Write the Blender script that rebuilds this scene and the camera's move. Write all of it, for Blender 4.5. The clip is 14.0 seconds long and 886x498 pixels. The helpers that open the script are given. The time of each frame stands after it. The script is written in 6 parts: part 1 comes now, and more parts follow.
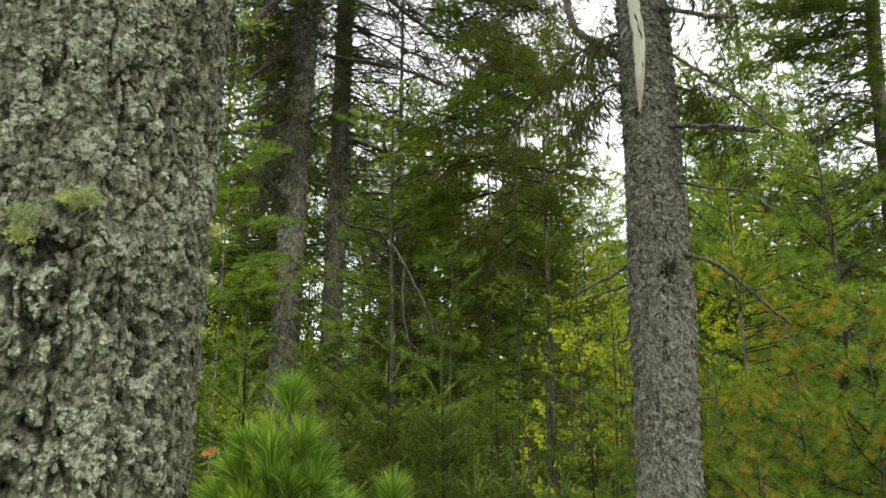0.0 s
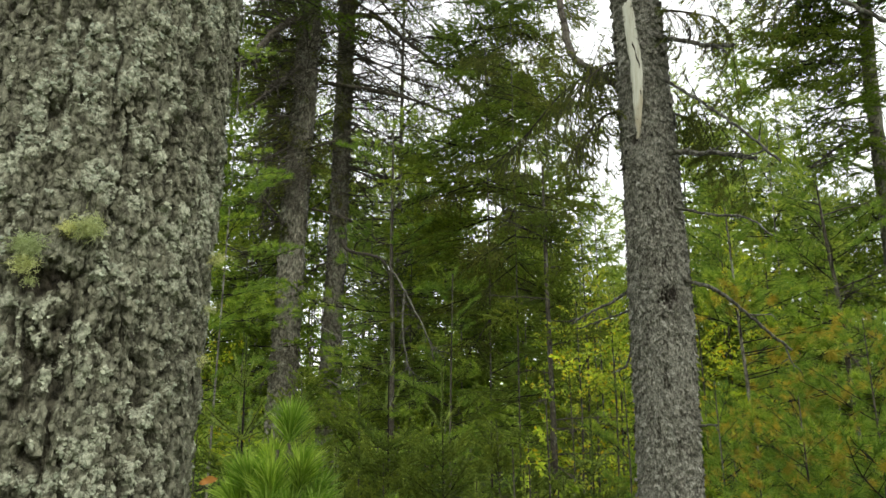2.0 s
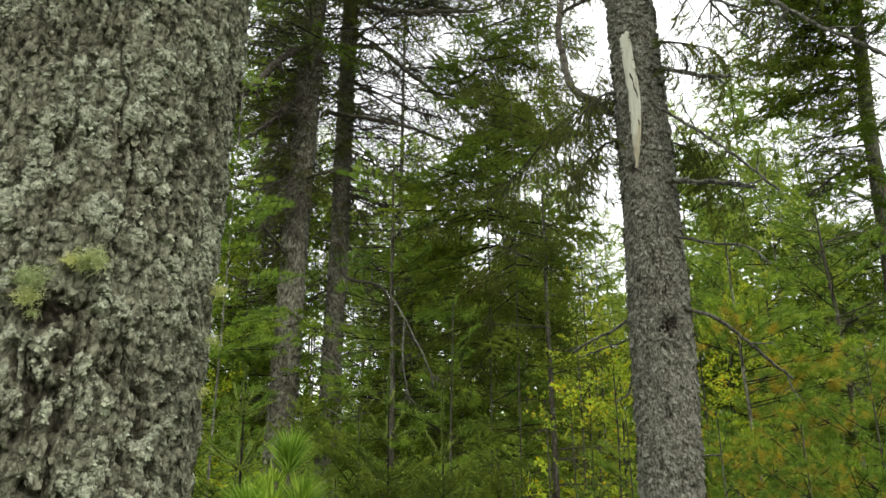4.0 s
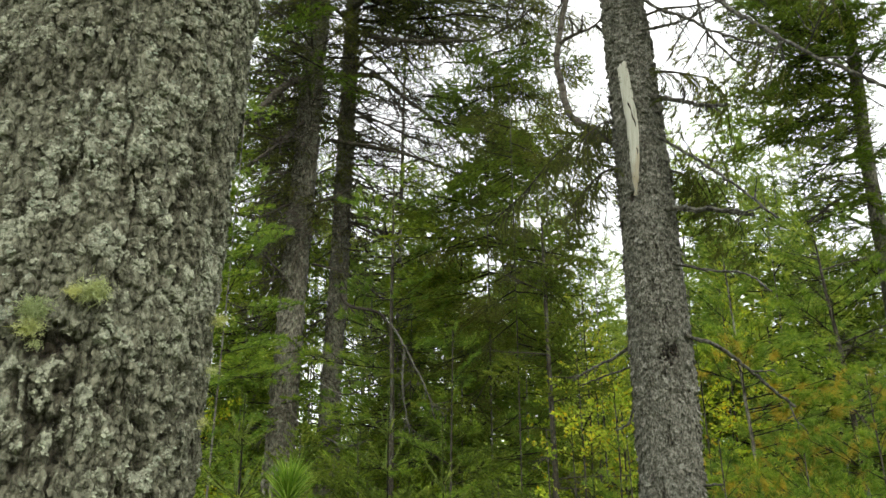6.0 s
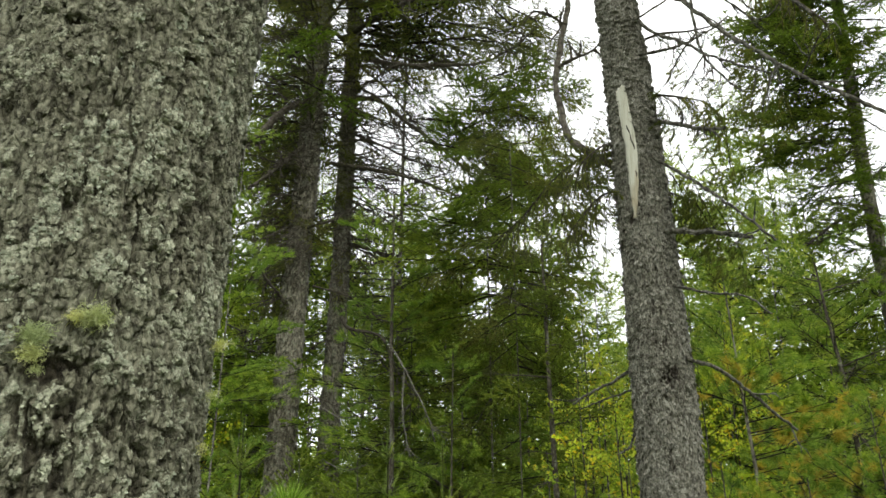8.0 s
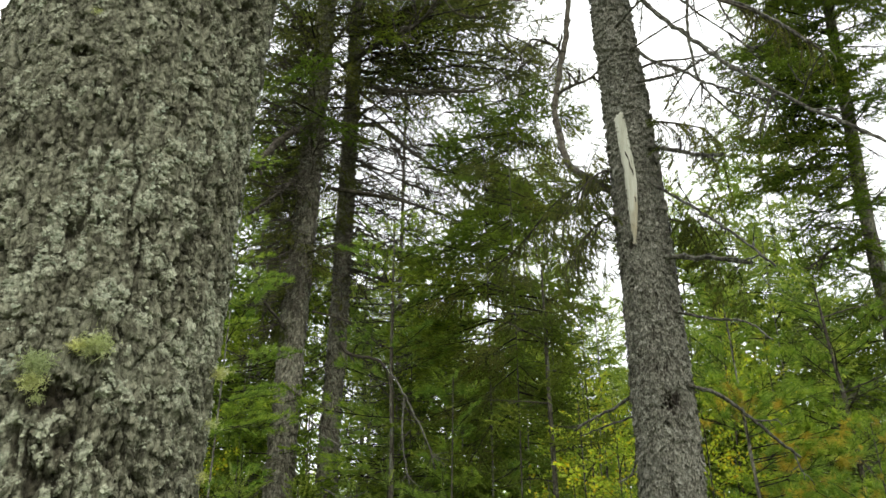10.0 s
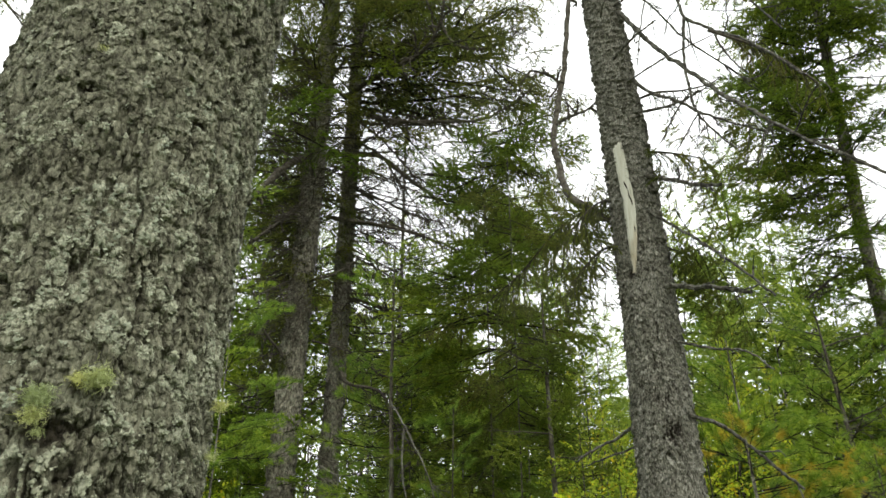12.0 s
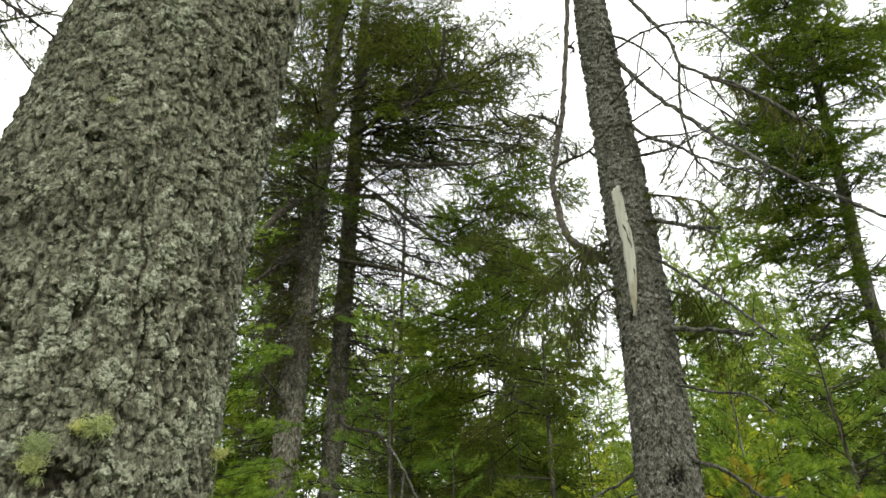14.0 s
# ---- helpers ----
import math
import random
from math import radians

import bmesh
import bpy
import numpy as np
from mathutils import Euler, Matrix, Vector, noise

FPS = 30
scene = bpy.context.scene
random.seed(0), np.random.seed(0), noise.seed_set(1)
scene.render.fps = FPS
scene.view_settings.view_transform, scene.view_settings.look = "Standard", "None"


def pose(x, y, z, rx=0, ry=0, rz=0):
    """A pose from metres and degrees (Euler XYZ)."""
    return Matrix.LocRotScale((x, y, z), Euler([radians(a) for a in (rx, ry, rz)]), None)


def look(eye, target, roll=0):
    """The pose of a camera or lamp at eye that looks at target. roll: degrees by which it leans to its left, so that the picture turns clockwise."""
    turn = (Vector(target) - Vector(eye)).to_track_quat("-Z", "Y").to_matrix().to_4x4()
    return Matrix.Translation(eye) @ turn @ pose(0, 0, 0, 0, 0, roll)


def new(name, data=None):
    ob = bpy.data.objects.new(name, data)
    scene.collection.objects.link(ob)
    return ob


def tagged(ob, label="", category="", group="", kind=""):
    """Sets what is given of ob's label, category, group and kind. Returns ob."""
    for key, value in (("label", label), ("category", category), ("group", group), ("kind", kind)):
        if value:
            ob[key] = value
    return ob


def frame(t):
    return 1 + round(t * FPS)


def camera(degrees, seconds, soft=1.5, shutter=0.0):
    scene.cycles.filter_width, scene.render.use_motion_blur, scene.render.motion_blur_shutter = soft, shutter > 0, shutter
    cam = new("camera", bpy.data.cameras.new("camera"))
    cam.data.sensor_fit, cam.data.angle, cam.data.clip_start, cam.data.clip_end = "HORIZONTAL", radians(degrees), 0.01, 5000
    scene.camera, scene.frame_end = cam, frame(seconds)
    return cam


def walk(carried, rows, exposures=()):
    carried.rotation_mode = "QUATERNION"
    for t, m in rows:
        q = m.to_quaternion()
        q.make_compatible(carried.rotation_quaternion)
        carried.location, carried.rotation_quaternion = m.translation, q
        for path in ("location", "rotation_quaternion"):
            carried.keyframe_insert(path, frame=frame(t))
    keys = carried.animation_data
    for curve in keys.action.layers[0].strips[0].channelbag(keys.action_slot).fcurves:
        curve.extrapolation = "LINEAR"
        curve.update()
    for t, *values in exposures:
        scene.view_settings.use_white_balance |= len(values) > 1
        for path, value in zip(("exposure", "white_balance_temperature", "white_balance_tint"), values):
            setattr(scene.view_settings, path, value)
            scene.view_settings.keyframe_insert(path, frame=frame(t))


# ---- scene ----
cam = camera(63.6, 14.0, soft=1.57)
PATH = [
    (0.0, pose(0.0000, 0.0000, 1.5000, 100.000, -0.120, -0.040)),
    (0.5, pose(-0.0000, -0.0013, 1.5006, 100.462, -0.135, -0.048)),
    (1.0, pose(0.0000, -0.0025, 1.5012, 100.888, -0.106, -0.036)),
    (1.5, pose(0.0000, -0.0040, 1.5018, 101.425, -0.111, -0.035)),
    (2.0, pose(0.0001, -0.0057, 1.5026, 102.028, -0.082, -0.032)),
    (2.5, pose(0.0001, -0.0075, 1.5034, 102.657, -0.084, -0.030)),
    (3.0, pose(0.0001, -0.0090, 1.5040, 103.169, -0.074, -0.021)),
    (5.5, pose(0.0003, -0.0169, 1.5070, 105.890, 0.003, 0.007)),
    (6.0, pose(0.0003, -0.0184, 1.5075, 106.381, -0.010, -0.001)),
    (6.5, pose(0.0003, -0.0199, 1.5080, 106.908, -0.001, 0.012)),
    (7.0, pose(0.0003, -0.0211, 1.5084, 107.300, 0.002, 0.005)),
    (7.5, pose(0.0003, -0.0223, 1.5088, 107.722, 0.013, 0.008)),
    (8.0, pose(0.0004, -0.0236, 1.5092, 108.140, 0.027, 0.014)),
    (10.5, pose(0.0004, -0.0309, 1.5113, 110.596, 0.050, 0.026)),
    (11.0, pose(0.0004, -0.0323, 1.5116, 111.062, 0.049, 0.028)),
    (11.5, pose(0.0005, -0.0343, 1.5121, 111.725, 0.065, 0.028)),
    (12.0, pose(0.0005, -0.0364, 1.5126, 112.428, 0.085, 0.043)),
    (12.5, pose(0.0005, -0.0385, 1.5131, 113.106, 0.081, 0.038)),
    (13.0, pose(0.0005, -0.0404, 1.5135, 113.727, 0.080, 0.050)),
    (13.5, pose(0.0006, -0.0435, 1.5141, 114.754, 0.100, 0.056)),
    (14.0, pose(0.0006, -0.0465, 1.5146, 115.741, 0.100, 0.058)),
]
walk(cam, PATH)

# ---- overcast daylight ----
SUN_EL, SUN_AZ = 52, 150
world = bpy.data.worlds.new("overcast_sky")
scene.world = world
world.use_nodes = True
wt = world.node_tree
sky = wt.nodes.new("ShaderNodeTexSky")
sky.sky_type = "NISHITA"
sky.sun_disc = False
sky.sun_elevation, sky.sun_rotation = radians(SUN_EL), radians(SUN_AZ)
haze = wt.nodes.new("ShaderNodeMix")
haze.data_type = "RGBA"
haze.inputs["Factor"].default_value = 0.93
haze.inputs["B"].default_value = (13.4, 13.6, 13.5, 1)
wt.links.new(sky.outputs[0], haze.inputs["A"])
wt.links.new(haze.outputs["Result"], wt.nodes["Background"].inputs["Color"])
wt.nodes["Background"].inputs["Strength"].default_value = 0.12

sun_data = bpy.data.lights.new("sun", "SUN")
sun_data.energy, sun_data.angle, sun_data.color = 1.3, radians(25), (1.0, 0.97, 0.92)
sun = new("sun", sun_data)
sx, sy, sz = math.sin(radians(SUN_AZ)), math.cos(radians(SUN_AZ)), math.tan(radians(SUN_EL))
sun.matrix_world = look((sx * 20, sy * 20, sz * 20), (0, 0, 0))
scene.view_settings.exposure = 0.45


# ---- materials ----
def nodes_of(name):
    m = bpy.data.materials.new(name)
    m.use_nodes = True
    nt = m.node_tree
    return m, nt, nt.nodes["Principled BSDF"]


def node(nt, kind, **values):
    n = nt.nodes.new("ShaderNode" + kind)
    for key, value in values.items():
        n.inputs[key].default_value = value
    return n


def ramp(nt, source, stops):
    r = nt.nodes.new("ShaderNodeValToRGB")
    while len(r.color_ramp.elements) < len(stops):
        r.color_ramp.elements.new(0.5)
    for e, (at, c) in zip(r.color_ramp.elements, stops):
        e.position, e.color = at, (*c, 1)
    nt.links.new(source, r.inputs[0])
    return r.outputs[0]


def blend(nt, a, b, factor, mode="MIX"):
    n = nt.nodes.new("ShaderNodeMix")
    n.data_type, n.blend_type = "RGBA", mode
    for slot, v in (("A", a), ("B", b), ("Factor", factor)):
        if isinstance(v, tuple):
            n.inputs[slot].default_value = (*v, 1)
        elif isinstance(v, (int, float)):
            n.inputs[slot].default_value = v
        else:
            nt.links.new(v, n.inputs[slot])
    return n.outputs["Result"]


def noise_tex(nt, scale, detail=4, rough=0.6, stretch=(1, 1, 1)):
    co = nt.nodes.new("ShaderNodeTexCoord")
    mp = nt.nodes.new("ShaderNodeMapping")
    mp.inputs["Scale"].default_value = stretch
    n = node(nt, "TexNoise", Scale=scale, Detail=detail, Roughness=rough)
    nt.links.new(co.outputs["Object"], mp.inputs[0])
    nt.links.new(mp.outputs[0], n.inputs["Vector"])
    return n.outputs["Fac"]


def bark_material(name, dark, mid, light, lichen, grain, bump=0.4, fine=0.002):
    """Flaky bark; the mesh attribute 'lichen' says where lichen grows, another holds plate tones and painted crevice
    shade.
    """
    m, nt, p = nodes_of(name)
    tone = ramp(nt, noise_tex(nt, grain, 6, 0.65, (1, 1, 0.45)), [(0.37, dark), (0.5, mid), (0.64, light)])
    stain = ramp(nt, noise_tex(nt, grain * 0.12, 3), [(0.35, (0.68, 0.66, 0.62)), (0.65, (1.1, 1.1, 1.08))])
    tone = blend(nt, tone, stain, 0.8, "MULTIPLY")
    plate_shade = nt.nodes.new("ShaderNodeAttribute")
    plate_shade.attribute_name = "plate_shade"
    tone = blend(nt, tone, ramp(nt, plate_shade.outputs["Fac"], [(0, (0.22, 0.19, 0.17)), (0.2, (0.8, 0.78, 0.75)), (0.6, (1, 1, 0.97)), (1, (1.15, 1.15, 1.1))]), 1.0, "MULTIPLY")
    att = nt.nodes.new("ShaderNodeAttribute")
    att.attribute_name = "lichen"
    spread = node(nt, "Math")
    spread.operation = "MULTIPLY_ADD"
    nt.links.new(att.outputs["Fac"], spread.inputs[0])
    spread.inputs[1].default_value = 0.42
    nt.links.new(noise_tex(nt, grain * 1.25, 4, 0.6), spread.inputs[2])
    crust = blend(nt, lichen, tuple(c * 0.55 for c in lichen), ramp(nt, noise_tex(nt, grain * 2.6, 3), [(0.38, (0, 0, 0)), (0.62, (1, 1, 1))]))
    tone = blend(nt, tone, crust, ramp(nt, spread.outputs[0], [(0.66, (0, 0, 0)), (0.74, (1, 1, 1))]))
    nt.links.new(tone, p.inputs["Base Color"])
    p.inputs["Roughness"].default_value = 0.92
    p.inputs["Specular IOR Level"].default_value = 0.2
    b = node(nt, "Bump", Strength=bump, Distance=fine)
    co = nt.nodes.new("ShaderNodeTexCoord")
    mp = nt.nodes.new("ShaderNodeMapping")
    mp.inputs["Scale"].default_value = (1, 1, 0.5)
    vor = node(nt, "TexVoronoi", Scale=grain * 0.8)
    vor.feature = "DISTANCE_TO_EDGE"
    warp = node(nt, "TexNoise", Scale=grain * 0.5, Detail=3.0)
    nt.links.new(co.outputs["Object"], warp.inputs["Vector"])
    mixv = nt.nodes.new("ShaderNodeMix")
    mixv.data_type, mixv.blend_type = "RGBA", "LINEAR_LIGHT"
    mixv.inputs["Factor"].default_value = 1.2 / grain
    nt.links.new(co.outputs["Object"], mixv.inputs["A"])
    nt.links.new(warp.outputs["Color"], mixv.inputs["B"])
    nt.links.new(mixv.outputs["Result"], mp.inputs[0])
    nt.links.new(mp.outputs[0], vor.inputs["Vector"])
    gap = ramp(nt, vor.outputs["Distance"], [(0.0, (0, 0, 0)), (0.16, (0.8, 0.8, 0.8)), (1, (1, 1, 1))])
    nt.links.new(blend(nt, gap, noise_tex(nt, grain * 1.6, 5, 0.7, (1, 1, 0.5)), 0.5), b.inputs["Height"])
    nt.links.new(b.outputs[0], p.inputs["Normal"])
    return m


def needle_material(name, dark, mid, light, glow=0.3, rough=0.5):
    """Needles or leaves: each one its own tone, each bough too, some light coming through."""
    m, nt, p = nodes_of(name)
    geo = nt.nodes.new("ShaderNodeNewGeometry")
    info = nt.nodes.new("ShaderNodeObjectInfo")
    own = ramp(nt, geo.outputs["Random Per Island"], [(0.0, dark), (0.5, mid), (1.0, light)])
    shade = ramp(nt, info.outputs["Random"], [(0.0, (0.72, 0.78, 0.8)), (0.5, (1, 1, 1)), (1.0, (1.28, 1.18, 0.95))])
    patch = ramp(nt, noise_tex(nt, 4, 2), [(0.35, (0.75, 0.8, 0.8)), (0.65, (1.2, 1.15, 1.05))])
    tone = blend(nt, blend(nt, own, shade, 1.0, "MULTIPLY"), patch, 0.8, "MULTIPLY")
    nt.links.new(tone, p.inputs["Base Color"])
    p.inputs["Roughness"].default_value = rough
    p.inputs["Specular IOR Level"].default_value = 0.06
    tr = nt.nodes.new("ShaderNodeBsdfTranslucent")
    nt.links.new(blend(nt, tone, (1.15, 1.2, 0.6), 1.0, "MULTIPLY"), tr.inputs["Color"])
    mix = node(nt, "MixShader", Fac=glow)
    nt.links.new(p.outputs[0], mix.inputs[1])
    nt.links.new(tr.outputs[0], mix.inputs[2])
    nt.links.new(mix.outputs[0], nt.nodes["Material Output"].inputs[0])
    return m


BARK_NEAR = bark_material("bark_lichened", (0.05, 0.048, 0.033), (0.15, 0.152, 0.108), (0.25, 0.253, 0.184), (0.375, 0.39, 0.275), 170, 1.0, 0.003)
BARK_FLAKY = bark_material("bark_flaky", (0.055, 0.051, 0.041), (0.178, 0.175, 0.144), (0.315, 0.312, 0.262), (0.38, 0.382, 0.31), 150, 1.0, 0.005)
BARK_FAR = bark_material("bark_furrowed", (0.05, 0.047, 0.036), (0.16, 0.152, 0.118), (0.29, 0.28, 0.22), (0.27, 0.28, 0.2), 45, 0.8, 0.012)
BARK_TWIG = bark_material("bark_twig", (0.026, 0.022, 0.016), (0.065, 0.058, 0.043), (0.13, 0.12, 0.09), (0.2, 0.21, 0.155), 70, 0.5, 0.002)
DEAD_WOOD = bark_material("dead_branch_bark", (0.026, 0.024, 0.019), (0.068, 0.064, 0.05), (0.135, 0.13, 0.104), (0.18, 0.187, 0.142), 60, 0.6, 0.003)
SPRUCE = needle_material("spruce_needles", (0.055, 0.09, 0.013), (0.13, 0.19, 0.026), (0.235, 0.305, 0.05), 0.47)
SPRUCE_DARK = needle_material("spruce_needles_old", (0.055, 0.07, 0.018), (0.11, 0.13, 0.03), (0.18, 0.195, 0.05), 0.42)
FIR = needle_material("fir_needles", (0.075, 0.13, 0.016), (0.17, 0.25, 0.034), (0.30, 0.38, 0.06), 0.5)
FIR_LIGHT = needle_material("light_needles", (0.16, 0.25, 0.05), (0.31, 0.42, 0.095), (0.50, 0.58, 0.17), 0.55)
SAPLING = needle_material("sapling_needles", (0.06, 0.092, 0.014), (0.118, 0.168, 0.024), (0.215, 0.275, 0.05), 0.2)
SHOOT = needle_material("young_shoot_needles", (0.13, 0.19, 0.035), (0.19, 0.26, 0.055), (0.27, 0.33, 0.09), 0.25)
PINE = needle_material("pine_needles", (0.065, 0.125, 0.02), (0.155, 0.25, 0.042), (0.31, 0.405, 0.085), 0.52, 0.45)
PINE_FRESH = needle_material("pine_needles_fresh", (0.07, 0.145, 0.015), (0.175, 0.295, 0.035), (0.38, 0.50, 0.12), 0.36, 0.4)
PINE_OLD = needle_material("pine_needles_orange", (0.28, 0.23, 0.035), (0.38, 0.315, 0.055), (0.48, 0.41, 0.09), 0.45)
LEAF = needle_material("broad_leaves", (0.25, 0.36, 0.045), (0.41, 0.52, 0.07), (0.56, 0.62, 0.12), 0.62)
LEAF_GOLD = needle_material("broad_leaves_gold", (0.45, 0.36, 0.03), (0.6, 0.49, 0.04), (0.66, 0.55, 0.06), 0.55)
DRY_LEAF = needle_material("withered_leaf", (0.3, 0.13, 0.035), (0.36, 0.17, 0.05), (0.42, 0.22, 0.07), 0.35)
BEARD = needle_material("beard_lichen", (0.36, 0.40, 0.19), (0.47, 0.51, 0.28), (0.56, 0.59, 0.37), 0.35, 0.8)
CRUST = needle_material("leafy_lichen", (0.16, 0.172, 0.122), (0.26, 0.276, 0.2), (0.39, 0.407, 0.305), 0.1, 0.9)


def wood_material():
    m, nt, p = nodes_of("bare_wood")
    tone = ramp(nt, noise_tex(nt, 75, 6, 0.7, (1, 1, 0.05)), [(0.30, (0.15, 0.14, 0.10)), (0.44, (0.38, 0.375, 0.285)), (0.58, (0.47, 0.47, 0.375)), (0.72, (0.55, 0.55, 0.455))])
    rot = ramp(nt, noise_tex(nt, 9, 3, 0.6, (1, 1, 0.3)), [(0.55, (1, 1, 1)), (0.72, (0.62, 0.5, 0.34))])
    nt.links.new(blend(nt, tone, rot, 1.0, "MULTIPLY"), p.inputs["Base Color"])
    p.inputs["Roughness"].default_value = 0.7
    b = node(nt, "Bump", Strength=0.5, Distance=0.002)
    nt.links.new(noise_tex(nt, 120, 4, 0.6, (1, 1, 0.04)), b.inputs["Height"])
    nt.links.new(b.outputs[0], p.inputs["Normal"])
    return m


def ground_material():
    m, nt, p = nodes_of("forest_floor")
    a = ramp(nt, noise_tex(nt, 0.9, 6), [(0.35, (0.03, 0.05, 0.012)), (0.55, (0.06, 0.085, 0.02)), (0.7, (0.12, 0.085, 0.045))])
    c = ramp(nt, noise_tex(nt, 40, 5, 0.7), [(0.3, (0.5, 0.5, 0.5)), (0.7, (1.3, 1.3, 1.2))])
    nt.links.new(blend(nt, a, c, 1.0, "MULTIPLY"), p.inputs["Base Color"])
    p.inputs["Roughness"].default_value = 0.95
    p.inputs["Specular IOR Level"].default_value = 0.05
    b = node(nt, "Bump", Strength=0.8, Distance=0.03)
    nt.links.new(noise_tex(nt, 25, 6, 0.7), b.inputs["Height"])
    nt.links.new(b.outputs[0], p.inputs["Normal"])
    return m


WOOD, FLOOR = wood_material(), ground_material()
ROT = bark_material("rotten_wood", (0.02, 0.014, 0.008), (0.08, 0.048, 0.025), (0.2, 0.12, 0.06), (0.14, 0.09, 0.05), 90)


# ---- shaping tools ----
def spot(az, el, d):
    """A place d metres off (over the ground) from the tripod, by bearing and elevation in degrees."""
    return np.array([d * math.sin(radians(az)), d * math.cos(radians(az)), 1.5 + d * math.tan(radians(el))])


def hash2(i, j, seed):
    v = np.sin(i * 127.1 + j * 311.7 + seed * 74.7) * 43758.5453
    return v - np.floor(v)


def vnoise(x, y, seed=0):
    i, j = np.floor(x), np.floor(y)
    u, v = x - i, y - j
    u, v = u * u * (3 - 2 * u), v * v * (3 - 2 * v)
    a, b, c, d = hash2(i, j, seed), hash2(i + 1, j, seed), hash2(i, j + 1, seed), hash2(i + 1, j + 1, seed)
    return a + (b - a) * u + (c - a) * v + (a - b - c + d) * u * v


def fbm(x, y, seed=0, octaves=4):
    total, amp = 0, 0.5
    for k in range(octaves):
        total = total + amp * vnoise(x * 2 ** k, y * 2 ** k, seed + k)
        amp *= 0.5
    return total


def cells(x, y, seed=0):
    """Distances to the nearest and second nearest scattered point, the nearest's own random value, and the offset from it."""
    i, j = np.floor(x), np.floor(y)
    f1, f2 = np.full(x.shape, 9.0), np.full(x.shape, 9.0)
    own, dx, dy = np.zeros(x.shape), np.zeros(x.shape), np.zeros(x.shape)
    for a in (-1, 0, 1):
        for b in (-1, 0, 1):
            px, py = i + a + hash2(i + a, j + b, seed), j + b + hash2(i + a, j + b, seed + 9)
            d = np.hypot(x - px, y - py)
            near = d < f1
            f2 = np.where(near, f1, np.minimum(f2, d))
            own = np.where(near, hash2(i + a, j + b, seed + 17), own)
            dx, dy = np.where(near, x - px, dx), np.where(near, y - py, dy)
            f1 = np.where(near, d, f1)
    return f1, f2, own, dx, dy


def smooth(a, b, x):
    t = np.clip((x - a) / (b - a), 0, 1)
    return t * t * (3 - 2 * t)


def mesh_of(name, verts, faces, mats, index=None, smooth_shade=False):
    me = bpy.data.meshes.new(name)
    verts, faces = np.asarray(verts, np.float32), np.asarray(faces, np.int32)
    n, k = faces.shape
    me.vertices.add(len(verts))
    me.vertices.foreach_set("co", verts.ravel())
    me.loops.add(n * k)
    me.loops.foreach_set("vertex_index", faces.ravel())
    me.polygons.add(n)
    me.polygons.foreach_set("loop_start", np.arange(0, n * k, k, dtype=np.int32))
    me.polygons.foreach_set("loop_total", np.full(n, k, dtype=np.int32))
    if index is not None:
        me.polygons.foreach_set("material_index", np.asarray(index, np.int32))
    me.polygons.foreach_set("use_smooth", np.full(n, smooth_shade))
    for m in mats:
        me.materials.append(m)
    me.update()
    me.validate()
    return me


def paint(me, name, values):
    me.attributes.new(name, "FLOAT", "POINT").data.foreach_set("value", np.asarray(values, np.float32))


def part(name, me, parent, label="", m=None):
    ob = new(name, me)
    ob.parent = parent
    if m is not None:
        ob.matrix_local = m
    return tagged(ob, label)


def thing(name, at, label, category, group=""):
    ob = new(name)
    ob.location = at
    ob.empty_display_size = 0.2
    return tagged(ob, label, category, group)


def norm(v):
    return v / np.maximum(np.linalg.norm(v, axis=-1, keepdims=True), 1e-9)


